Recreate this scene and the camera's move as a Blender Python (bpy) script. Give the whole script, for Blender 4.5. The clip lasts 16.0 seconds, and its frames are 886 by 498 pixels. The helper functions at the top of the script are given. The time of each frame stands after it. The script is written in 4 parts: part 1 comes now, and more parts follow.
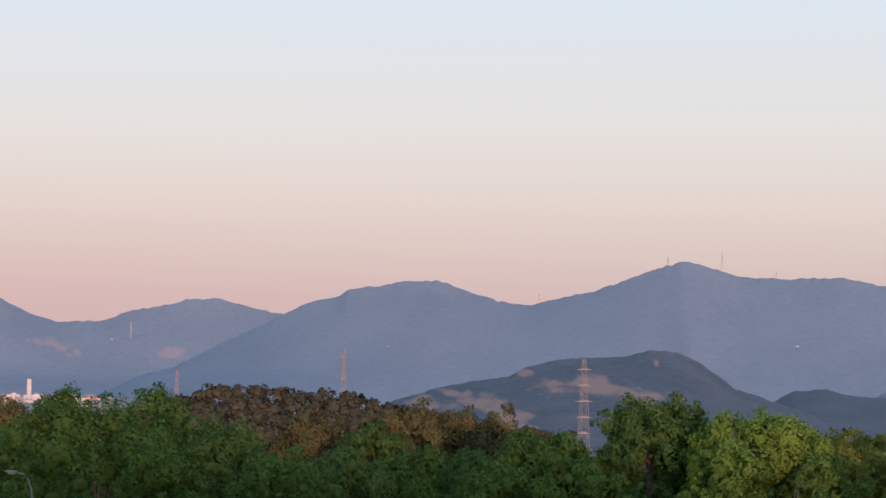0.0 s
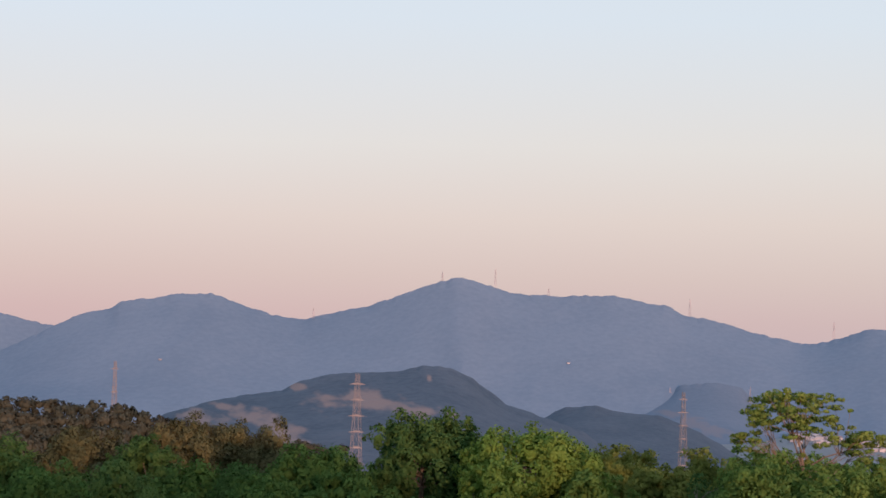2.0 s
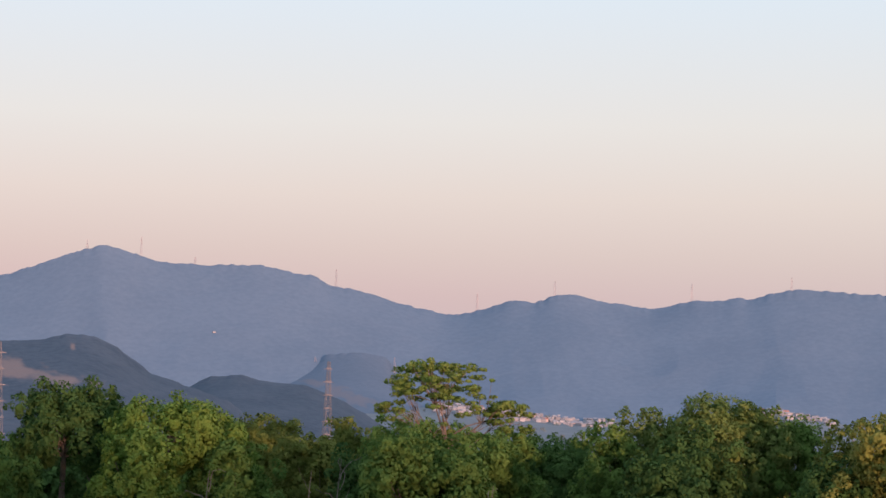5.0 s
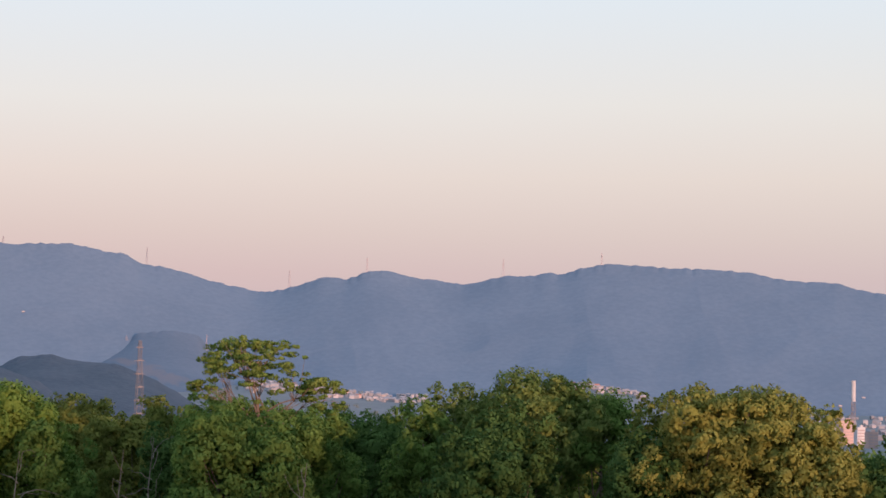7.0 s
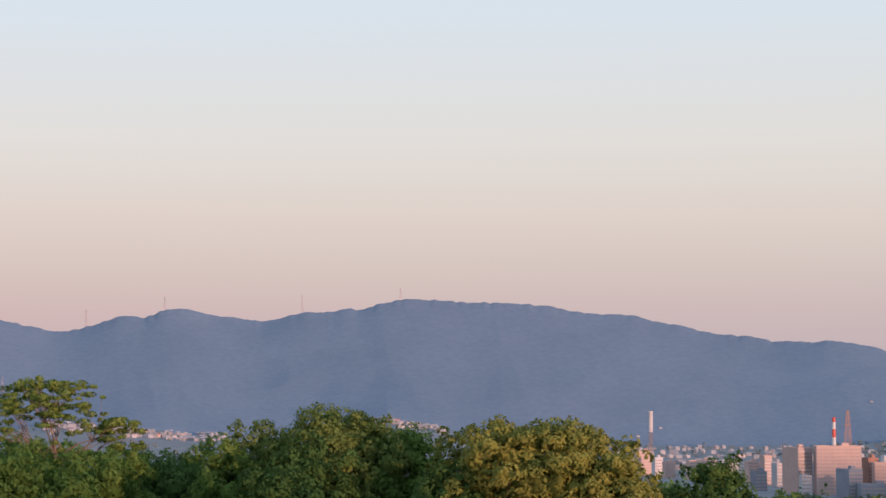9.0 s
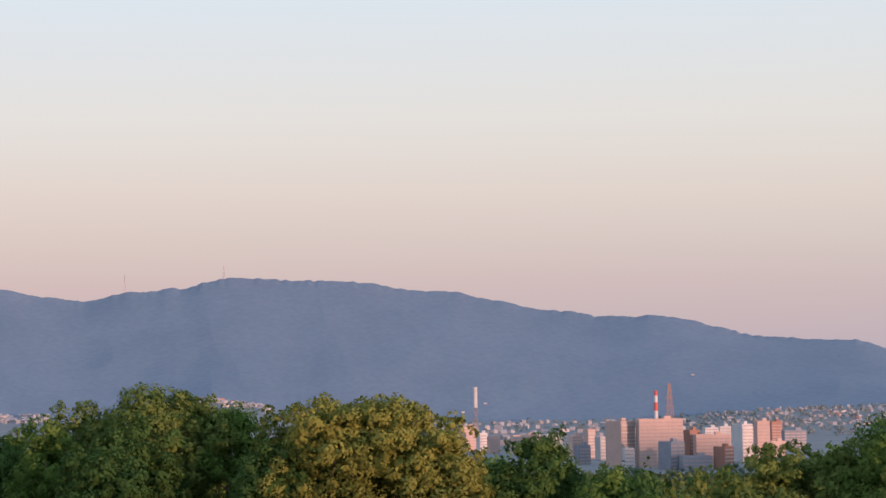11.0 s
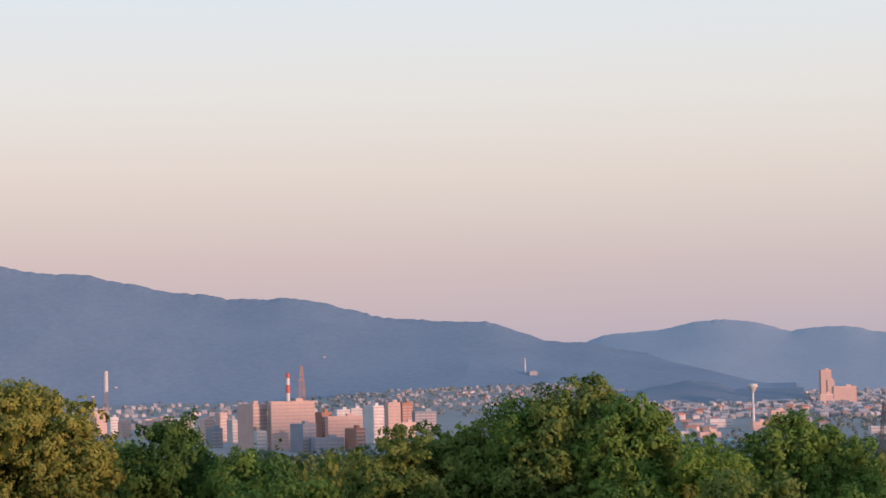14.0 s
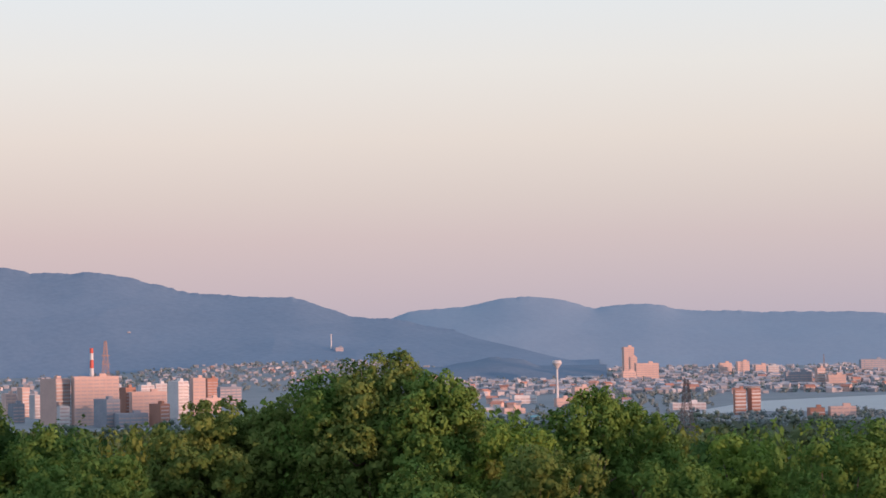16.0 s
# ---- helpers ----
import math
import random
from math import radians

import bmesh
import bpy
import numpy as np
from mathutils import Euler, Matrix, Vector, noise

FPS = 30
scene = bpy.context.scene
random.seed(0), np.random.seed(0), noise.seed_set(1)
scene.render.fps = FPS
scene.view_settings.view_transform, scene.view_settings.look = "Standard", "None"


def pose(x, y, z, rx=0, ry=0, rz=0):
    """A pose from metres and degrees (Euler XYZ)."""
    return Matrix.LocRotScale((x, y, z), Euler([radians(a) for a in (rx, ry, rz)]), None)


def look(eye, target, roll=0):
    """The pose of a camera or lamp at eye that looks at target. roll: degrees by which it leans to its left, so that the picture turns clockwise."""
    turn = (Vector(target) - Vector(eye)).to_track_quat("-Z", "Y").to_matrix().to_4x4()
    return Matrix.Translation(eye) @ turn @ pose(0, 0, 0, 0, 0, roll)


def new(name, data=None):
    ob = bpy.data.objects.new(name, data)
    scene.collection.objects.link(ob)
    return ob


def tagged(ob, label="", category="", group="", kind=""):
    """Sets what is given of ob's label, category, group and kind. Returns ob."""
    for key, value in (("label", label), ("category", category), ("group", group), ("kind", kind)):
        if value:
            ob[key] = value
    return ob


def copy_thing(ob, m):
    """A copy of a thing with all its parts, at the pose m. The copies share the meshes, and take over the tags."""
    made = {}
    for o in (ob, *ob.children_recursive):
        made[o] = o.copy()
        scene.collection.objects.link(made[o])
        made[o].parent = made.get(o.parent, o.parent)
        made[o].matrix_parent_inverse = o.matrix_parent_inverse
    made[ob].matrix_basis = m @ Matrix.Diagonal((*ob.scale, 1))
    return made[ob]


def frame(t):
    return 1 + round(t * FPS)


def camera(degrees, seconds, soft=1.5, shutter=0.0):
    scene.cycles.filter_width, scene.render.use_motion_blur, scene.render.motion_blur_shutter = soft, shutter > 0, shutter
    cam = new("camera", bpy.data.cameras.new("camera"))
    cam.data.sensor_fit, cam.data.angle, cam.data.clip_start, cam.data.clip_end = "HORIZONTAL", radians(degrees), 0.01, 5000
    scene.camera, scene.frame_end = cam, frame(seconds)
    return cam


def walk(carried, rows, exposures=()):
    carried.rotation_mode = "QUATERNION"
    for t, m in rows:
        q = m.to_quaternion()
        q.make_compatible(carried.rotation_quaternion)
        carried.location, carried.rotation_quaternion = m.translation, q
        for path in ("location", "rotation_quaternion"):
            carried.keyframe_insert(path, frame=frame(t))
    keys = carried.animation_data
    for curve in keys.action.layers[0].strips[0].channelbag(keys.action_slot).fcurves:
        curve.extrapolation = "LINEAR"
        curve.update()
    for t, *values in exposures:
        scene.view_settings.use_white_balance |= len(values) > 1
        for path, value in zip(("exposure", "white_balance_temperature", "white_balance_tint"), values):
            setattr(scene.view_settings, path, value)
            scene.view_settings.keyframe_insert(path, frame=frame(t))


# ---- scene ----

# camera: one spot on a hill, panning to the right; rows are seconds, bearing, pitch, roll in degrees
EYE = 80.0
cam = camera(21.4, 16.0, soft=1.6)
ROWS = [
    (0.0, 0.000, 3.411, 0.884), (0.5, 1.552, 3.380, 1.028), (1.0, 2.929, 3.569, 1.192), (1.5, 4.263, 3.844, 1.242),
    (2.0, 5.500, 3.865, 1.324), (2.5, 6.665, 3.786, 1.529), (3.0, 8.187, 3.563, 1.514), (3.5, 9.845, 3.298, 1.476),
    (4.0, 11.485, 3.316, 1.505), (6.5, 17.516, 2.976, 1.060), (7.0, 18.748, 2.843, 0.842), (7.5, 19.922, 2.907, 0.602),
    (8.0, 21.260, 3.186, 0.346), (8.5, 22.606, 3.465, -0.030), (9.0, 23.671, 3.749, -0.120), (11.5, 29.306, 2.948, -1.078),
    (12.0, 30.792, 2.871, -1.268), (12.5, 32.400, 2.893, -1.434), (13.0, 33.997, 2.836, -1.428), (13.5, 35.483, 2.710, -1.391),
    (14.0, 36.949, 2.582, -1.241), (14.5, 38.328, 2.412, -1.121), (15.0, 39.516, 2.303, -0.934), (15.5, 40.583, 2.178, -0.864),
    (16.0, 41.658, 1.906, -0.960),
]
walk(cam, [(t, pose(0, 0, EYE, 90 + pitch, 0, -yaw) @ pose(0, 0, 0, 0, 0, roll)) for t, yaw, pitch, roll in ROWS],
     exposures=[(0, -0.06), (1.0, -0.04), (1.6, -0.09), (2.2, -0.09), (4, -0.02), (7.5, 0.01), (8.3, -0.03), (9, -0.10), (11.5, -0.05), (13, -0.04), (14.5, 0.0), (16, 0.03)])

# ---- world and sun ----
SUN_AZ, SUN_EL = 170.0, 2.8
world = bpy.data.worlds.new("dusk_sky")
scene.world = world
world.use_nodes = True
wn, wl = world.node_tree.nodes, world.node_tree.links
wn.clear()
w_out = wn.new("ShaderNodeOutputWorld")
w_bg = wn.new("ShaderNodeBackground")
w_tc = wn.new("ShaderNodeTexCoord")
w_sep = wn.new("ShaderNodeSeparateXYZ")
w_ramp = wn.new("ShaderNodeValToRGB")
w_map = wn.new("ShaderNodeMapRange")
w_sky = wn.new("ShaderNodeTexSky")
w_sky.sky_type = "NISHITA"
w_sky.sun_disc = False
w_sky.sun_elevation = radians(SUN_EL)
w_sky.sun_rotation = radians(SUN_AZ)
w_map.inputs["From Min"].default_value = 0.0
w_map.inputs["From Max"].default_value = 0.5
wl.new(w_tc.outputs["Generated"], w_sep.inputs[0])
wl.new(w_sep.outputs["Z"], w_map.inputs["Value"])
wl.new(w_map.outputs[0], w_ramp.inputs[0])


def srgb(r, g, b):
    return tuple(((c / 255 + 0.055) / 1.055) ** 2.4 if c > 10 else c / 3294 for c in (r, g, b)) + (1.0,)


SKY_WEST = [(0.0, (200, 172, 179)), (1.0, (208, 178, 181)), (2.2, (215, 185, 186)), (3.2, (221, 197, 194)), (4.6, (229, 212, 208)),
            (6.4, (231, 226, 225)), (9.5, (222, 231, 243)), (16.0, (212, 226, 244)), (30.0, (200, 218, 242))]
SKY_EAST = [(0.0, (185, 174, 187)), (1.0, (195, 181, 189)), (2.2, (205, 189, 191)), (3.2, (213, 200, 197)), (4.6, (224, 213, 207)),
            (6.4, (228, 224, 221)), (9.5, (220, 230, 239)), (16.0, (212, 226, 244)), (30.0, (200, 218, 242))]
w_ramp2 = wn.new("ShaderNodeValToRGB")
wl.new(w_map.outputs[0], w_ramp2.inputs[0])
for node, colours in ((w_ramp, SKY_WEST), (w_ramp2, SKY_EAST)):
    ramp = node.color_ramp
    while len(ramp.elements) < len(colours):
        ramp.elements.new(0.5)
    for e, (deg, col) in zip(ramp.elements, colours):
        e.position = math.sin(radians(deg)) / 0.5
        e.color = srgb(*col)
w_side = wn.new("ShaderNodeMapRange")
w_side.inputs["From Min"].default_value, w_side.inputs["From Max"].default_value = -0.15, 0.72
wl.new(w_sep.outputs["X"], w_side.inputs["Value"])
w_mix = wn.new("ShaderNodeMix")
w_mix.data_type = "RGBA"
wl.new(w_side.outputs[0], w_mix.inputs[0])
wl.new(w_ramp.outputs[0], w_mix.inputs[6])
wl.new(w_ramp2.outputs[0], w_mix.inputs[7])
w_add = wn.new("ShaderNodeMix")
w_add.data_type, w_add.blend_type = "RGBA", "ADD"
w_add.inputs[0].default_value = 0.012
wl.new(w_mix.outputs[2], w_add.inputs[6])
wl.new(w_sky.outputs[0], w_add.inputs[7])
wl.new(w_add.outputs[2], w_bg.inputs[0])
w_bg.inputs[1].default_value = 1.0
wl.new(w_bg.outputs[0], w_out.inputs[0])

sun_data = bpy.data.lights.new("sun", "SUN")
sun_data.energy, sun_data.angle, sun_data.color = 4.8, radians(1.2), (1.0, 0.54, 0.38)
sun = new("sun", sun_data)
sa, se = radians(SUN_AZ), radians(SUN_EL)
sun.matrix_basis = look((500 * math.sin(sa), 500 * math.cos(sa), EYE + 500 * math.tan(se)), (0, 0, EYE))


# ---- materials ----
def material(name, c1, c2, scale=1.0, rough=0.8, bump=0.0, fine=6.0, per_object=0.0, per_island=0.0, translucent=0.0, metal=0.0, clearing=None):
    """Two colours mixed by a coarse and a fine noise at real-world size, with optional relief and variation."""
    m = bpy.data.materials.new(name)
    m.use_nodes = True
    n, l = m.node_tree.nodes, m.node_tree.links
    b = n["Principled BSDF"]
    b.inputs["Roughness"].default_value = rough
    b.inputs["Metallic"].default_value = metal
    b.inputs["Specular IOR Level"].default_value = 0.06
    geo = n.new("ShaderNodeNewGeometry")
    na, nb = n.new("ShaderNodeTexNoise"), n.new("ShaderNodeTexNoise")
    na.inputs["Scale"].default_value = scale
    na.inputs["Detail"].default_value = 4
    nb.inputs["Scale"].default_value = scale * fine
    nb.inputs["Detail"].default_value = 3
    l.new(geo.outputs["Position"], na.inputs["Vector"])
    l.new(geo.outputs["Position"], nb.inputs["Vector"])
    add = n.new("ShaderNodeMath")
    add.operation = "ADD"
    l.new(na.outputs["Fac"], add.inputs[0])
    l.new(nb.outputs["Fac"], add.inputs[1])
    mr = n.new("ShaderNodeMapRange")
    mr.inputs["From Min"].default_value, mr.inputs["From Max"].default_value = 0.75, 1.25
    l.new(add.outputs[0], mr.inputs["Value"])
    mix = n.new("ShaderNodeMix")
    mix.data_type = "RGBA"
    mix.inputs[6].default_value, mix.inputs[7].default_value = (*c1, 1), (*c2, 1)
    l.new(mr.outputs[0], mix.inputs[0])
    colour = mix.outputs[2]
    if per_object or per_island:
        hsv = n.new("ShaderNodeHueSaturation")
        v = n.new("ShaderNodeMapRange")
        amount = per_object or per_island
        v.inputs["To Min"].default_value, v.inputs["To Max"].default_value = 1 - amount, 1 + amount
        if per_object:
            info = n.new("ShaderNodeObjectInfo")
            l.new(info.outputs["Random"], v.inputs["Value"])
        else:
            l.new(geo.outputs["Random Per Island"], v.inputs["Value"])
        l.new(v.outputs[0], hsv.inputs["Value"])
        l.new(colour, hsv.inputs["Color"])
        colour = hsv.outputs[0]
    if clearing:
        at, cm = n.new("ShaderNodeAttribute"), n.new("ShaderNodeMix")
        at.attribute_name = "clearing"
        cm.data_type = "RGBA"
        cm.inputs[7].default_value = (*clearing, 1)
        l.new(at.outputs["Fac"], cm.inputs[0])
        l.new(colour, cm.inputs[6])
        colour = cm.outputs[2]
    l.new(colour, b.inputs["Base Color"])
    if bump:
        bp = n.new("ShaderNodeBump")
        bp.inputs["Strength"].default_value = 0.6
        bp.inputs["Distance"].default_value = bump
        l.new(add.outputs[0], bp.inputs["Height"])
        l.new(bp.outputs[0], b.inputs["Normal"])
    if translucent:
        tr, ms = n.new("ShaderNodeBsdfTranslucent"), n.new("ShaderNodeMixShader")
        l.new(colour, tr.inputs[0])
        ms.inputs[0].default_value = translucent
        l.new(b.outputs[0], ms.inputs[1])
        l.new(tr.outputs[0], ms.inputs[2])
        l.new(ms.outputs[0], n["Material Output"].inputs["Surface"])
    return m


# Distance haze on the mountains is put into the forest colours as blue.
M_FAR = material("far_forest_haze", (0.128, 0.186, 0.268), (0.152, 0.213, 0.298), 0.006, 0.95, 0.45, 14, clearing=(0.215, 0.222, 0.285))
M_FARTHER = material("farthest_forest_haze", (0.205, 0.262, 0.345), (0.222, 0.282, 0.365), 0.006, 0.95, 1.0, 14)
# Foothills and nearer hills carry a weaker haze blue in their colour.
M_FOOT = material("foothill_forest_haze", (0.122, 0.168, 0.236), (0.142, 0.190, 0.262), 0.008, 0.95, 1.0, 14, clearing=(0.18, 0.19, 0.235))
M_HILL = material("wooded_hill_haze", (0.064, 0.092, 0.130), (0.088, 0.118, 0.160), 0.02, 0.95, 2.0, 7, clearing=(0.215, 0.178, 0.182))
M_GROUND = material("ground_grass_and_soil", (0.040, 0.058, 0.034), (0.070, 0.080, 0.050), 0.02, 0.95, 0.3)
# The plain's bluish grey is distance haze put into the ground colour.
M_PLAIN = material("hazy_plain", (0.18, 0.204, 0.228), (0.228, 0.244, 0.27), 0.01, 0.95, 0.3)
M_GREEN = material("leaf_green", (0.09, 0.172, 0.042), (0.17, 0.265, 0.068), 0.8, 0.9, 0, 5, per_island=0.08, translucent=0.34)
# Yellower copy of leaf_green for crowns that render too dark.
M_WARM = material("leaf_warm_green", (0.1, 0.165, 0.044), (0.205, 0.255, 0.076), 0.8, 0.9, 0, 5, per_island=0.08, translucent=0.34)
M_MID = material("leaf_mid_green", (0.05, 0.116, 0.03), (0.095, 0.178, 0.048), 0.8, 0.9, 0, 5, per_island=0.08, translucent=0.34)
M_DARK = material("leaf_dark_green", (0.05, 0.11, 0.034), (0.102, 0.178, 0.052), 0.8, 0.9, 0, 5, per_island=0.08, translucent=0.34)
M_LIME = material("leaf_yellow_green", (0.125, 0.215, 0.042), (0.215, 0.312, 0.07), 0.8, 0.9, 0, 5, per_island=0.12, translucent=0.34)
M_UMBRELLA = material("leaf_umbrella_tree", (0.12, 0.198, 0.045), (0.215, 0.282, 0.08), 0.8, 0.9, 0, 5, per_island=0.12, translucent=0.3)
M_OLIVE = material("leaf_ochre", (0.192, 0.216, 0.054), (0.318, 0.328, 0.092), 0.9, 0.9, 0, 4, per_island=0.08, translucent=0.34)
M_BROWN = material("leaf_brown", (0.085, 0.088, 0.042), (0.13, 0.118, 0.055), 0.4, 0.7, 0, 5, per_island=0.14, translucent=0.15)
M_MIX = material("leaf_olive_green", (0.12, 0.165, 0.04), (0.225, 0.25, 0.066), 0.8, 0.9, 0, 5, per_island=0.08, translucent=0.34)
M_WOODS = material("leaf_far_woods", (0.075, 0.112, 0.052), (0.125, 0.155, 0.072), 0.03, 0.8, 0, 6, per_island=0.3)
# Leaves of the plain's woods, paled and blued in colour for haze.
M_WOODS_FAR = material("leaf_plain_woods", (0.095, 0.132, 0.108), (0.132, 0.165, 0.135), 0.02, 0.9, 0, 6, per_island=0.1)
M_PALE_BARK = material("pale_bark", (0.16, 0.14, 0.12), (0.24, 0.21, 0.18), 3.0, 0.9, 0.02)
M_BARK = material("bark", (0.13, 0.10, 0.08), (0.24, 0.19, 0.16), 3.0, 0.9, 0.02)
# Haze is mixed into the white, grey, roof and window colours below.
M_WHITE = material("white_render", (0.44, 0.44, 0.47), (0.53, 0.515, 0.53), 0.08, 0.85, per_object=0.15)
M_PINK = material("pale_brown_tile", (0.48, 0.35, 0.325), (0.54, 0.39, 0.355), 0.08, 0.85, per_object=0.08)
M_BRICK = material("red_brown_tile", (0.30, 0.17, 0.14), (0.36, 0.20, 0.16), 0.1, 0.85, per_object=0.08)
M_GREY = material("grey_concrete", (0.22, 0.245, 0.3), (0.28, 0.3, 0.35), 0.08, 0.85, per_object=0.15)
M_TEAL = material("teal_cladding", (0.16, 0.36, 0.45), (0.20, 0.42, 0.50), 0.1, 0.6)
M_ROOF = material("roof_tiles", (0.22, 0.235, 0.28), (0.29, 0.29, 0.325), 0.1, 0.8, per_object=0.3)
M_ROOF_RED = material("red_roof", (0.36, 0.17, 0.13), (0.42, 0.21, 0.17), 0.1, 0.8, per_object=0.2)
M_GLASS = material("window_band", (0.36, 0.30, 0.31), (0.41, 0.34, 0.345), 0.2, 0.35)
# Steel of distant towers, its colour paled and pinked to imitate haze.
M_STEEL = material("galvanised_steel", (0.22, 0.195, 0.205), (0.28, 0.25, 0.255), 0.3, 0.6, metal=0.0)
M_RED_STEEL = material("reddish_steel", (0.2, 0.15, 0.15), (0.25, 0.185, 0.18), 0.3, 0.6)
M_MAST = material("hazed_steel", (0.40, 0.34, 0.37), (0.46, 0.40, 0.42), 0.3, 0.6)
M_RUST = material("orange_paint", (0.36, 0.22, 0.17), (0.42, 0.26, 0.20), 0.3, 0.6)
M_RED = material("red_paint", (0.46, 0.10, 0.09), (0.54, 0.13, 0.11), 0.3, 0.6)
M_LAMP = material("lamp_grey_metal", (0.13, 0.15, 0.17), (0.17, 0.19, 0.21), 4.0, 0.45)
M_WATER = material("river_water", (0.2, 0.24, 0.29), (0.235, 0.275, 0.32), 0.02, 0.35, 0.02)


# ---- geometry helpers ----
def lattice(ix, iy, seed):
    v = np.sin(ix * 127.1 + iy * 311.7 + seed * 74.7) * 43758.5453
    return v - np.floor(v)


def smooth_noise(x, y, seed=0):
    ix, iy = np.floor(x), np.floor(y)
    fx, fy = x - ix, y - iy
    fx, fy = fx * fx * (3 - 2 * fx), fy * fy * (3 - 2 * fy)
    a, b = lattice(ix, iy, seed), lattice(ix + 1, iy, seed)
    c, d = lattice(ix, iy + 1, seed), lattice(ix + 1, iy + 1, seed)
    return (a + (b - a) * fx) * (1 - fy) + (c + (d - c) * fx) * fy


def fbm(x, y, octaves=4, seed=0):
    total, amp, norm = 0.0, 1.0, 0.0
    for k in range(octaves):
        total = total + amp * smooth_noise(x * 2 ** k, y * 2 ** k, seed + k)
        norm += amp
        amp *= 0.5
    return total / norm


def ease(a, b, x):
    t = np.clip((x - a) / (b - a), 0, 1)
    return t * t * (3 - 2 * t)


def ground_z(az, r):
    """Height of the land at bearing az (degrees) and distance r: the camera's hill, a wooded shelf, the plain, the foot of the mountains."""
    shelf = np.interp(az, [-40, -12, 10, 30, 53, 80], [68, 68, 67, 62, 57, 57])
    foot = np.interp(az, [-40, -12, -8, -4, 5, 12, 14.5, 16, 17.5, 20, 22.3, 24, 27, 33, 36, 39.5, 41.5, 43, 80],
                     [50, 55, 55, 45, 25, 36, 44, 36, 24, 25, 50, 30, 5, 5, 20, 24, 8, 0, 0])
    z = 78.4 + (shelf - 78.4) * ease(8, 60, r)
    z = z * (1 - ease(350, 1100, r))
    z = z + foot * ease(2900, 4100, r)
    # unseen long ridge added behind the viewpoint to keep evening sun off near woods
    x, y = r * np.sin(np.radians(az)), r * np.cos(np.radians(az))
    # heights along x are tuned to how much shade woods and city need
    ridge = 98 - 8 * ease(60, 150, x) + 35 * ease(450, 1000, x) - 40 * ease(1500, 1700, x) + 5 * ease(450, 900, x) * np.sin(x / 170 + 1.0)
    return np.maximum(z, ridge * np.exp(-((y + 290) / 150) ** 2) * (1 - ease(3000, 3600, np.abs(x))) * (y < -30))


def place(az, r, z=None):
    a = radians(az)
    return Vector((r * math.sin(a), r * math.cos(a), float(ground_z(az, r)) if z is None else z))


def height_at(el, r):
    return EYE + r * math.tan(radians(el))


def mesh_from(name, verts, faces, mat, smooth=False):
    me = bpy.data.meshes.new(name)
    me.from_pydata([tuple(v) for v in verts], [], faces)
    if mat:
        me.materials.append(mat)
    if smooth:
        me.shade_smooth()
    return me


def quads_mesh(name, v, q, mat, smooth=False):
    """A mesh from numpy vertices (n, 3) and faces (m, k)."""
    me = bpy.data.meshes.new(name)
    k = q.shape[1]
    me.vertices.add(len(v))
    me.vertices.foreach_set("co", np.ascontiguousarray(v, dtype=np.float32).ravel())
    me.loops.add(q.size)
    me.loops.foreach_set("vertex_index", np.ascontiguousarray(q, dtype=np.int32).ravel())
    me.polygons.add(len(q))
    me.polygons.foreach_set("loop_start", np.arange(0, q.size, k, dtype=np.int32))
    me.update(calc_edges=True)
    me.materials.append(mat)
    if smooth:
        me.shade_smooth()
    else:
        me.shade_flat()
    return me


def part(name, me, parent, label="", m=None):
    ob = new(name, me)
    ob.parent = parent
    if m is not None:
        ob.matrix_basis = m
    if label:
        tagged(ob, label)
    return ob


def grid_faces(rows, cols):
    i = np.arange(rows - 1)[:, None] * cols + np.arange(cols - 1)[None, :]
    i = i.ravel()
    return np.stack([i, i + 1, i + cols + 1, i + cols], 1)


def box_mesh(name, sx, sy, sz, mat, z0=0.0):
    bm = bmesh.new()
    bmesh.ops.create_cube(bm, size=1)
    bmesh.ops.scale(bm, vec=(sx, sy, sz), verts=bm.verts)
    bmesh.ops.translate(bm, vec=(0, 0, z0 + sz / 2), verts=bm.verts)
    me = bpy.data.meshes.new(name)
    bm.to_mesh(me)
    bm.free()
    me.materials.append(mat)
    return me


def tube(points, radii, sides=6):
    """Vertices and faces of a tapered tube along points."""
    v, f = [], []
    for k, (p, r) in enumerate(zip(points, radii)):
        a = points[max(k - 1, 0)]
        b = points[min(k + 1, len(points) - 1)]
        d = (Vector(b) - Vector(a)).normalized()
        u = d.orthogonal().normalized()
        w = d.cross(u)
        for s in range(sides):
            t = 2 * math.pi * s / sides
            v.append(Vector(p) + r * (math.cos(t) * u + math.sin(t) * w))
        if k:
            o = (k - 1) * sides
            for s in range(sides):
                f.append((o + s, o + (s + 1) % sides, o + sides + (s + 1) % sides, o + sides + s))
    f.append(tuple(range(sides))[::-1])
    f.append(tuple(range(len(v) - sides, len(v))))
    return v, f


def tubes_mesh(name, lines, mat, sides=6):
    verts, faces = [], []
    for points, radii in lines:
        v, f = tube(points, radii, sides)
        o = len(verts)
        verts += v
        faces += [tuple(i + o for i in q) for q in f]
    return mesh_from(name, verts, faces, mat)


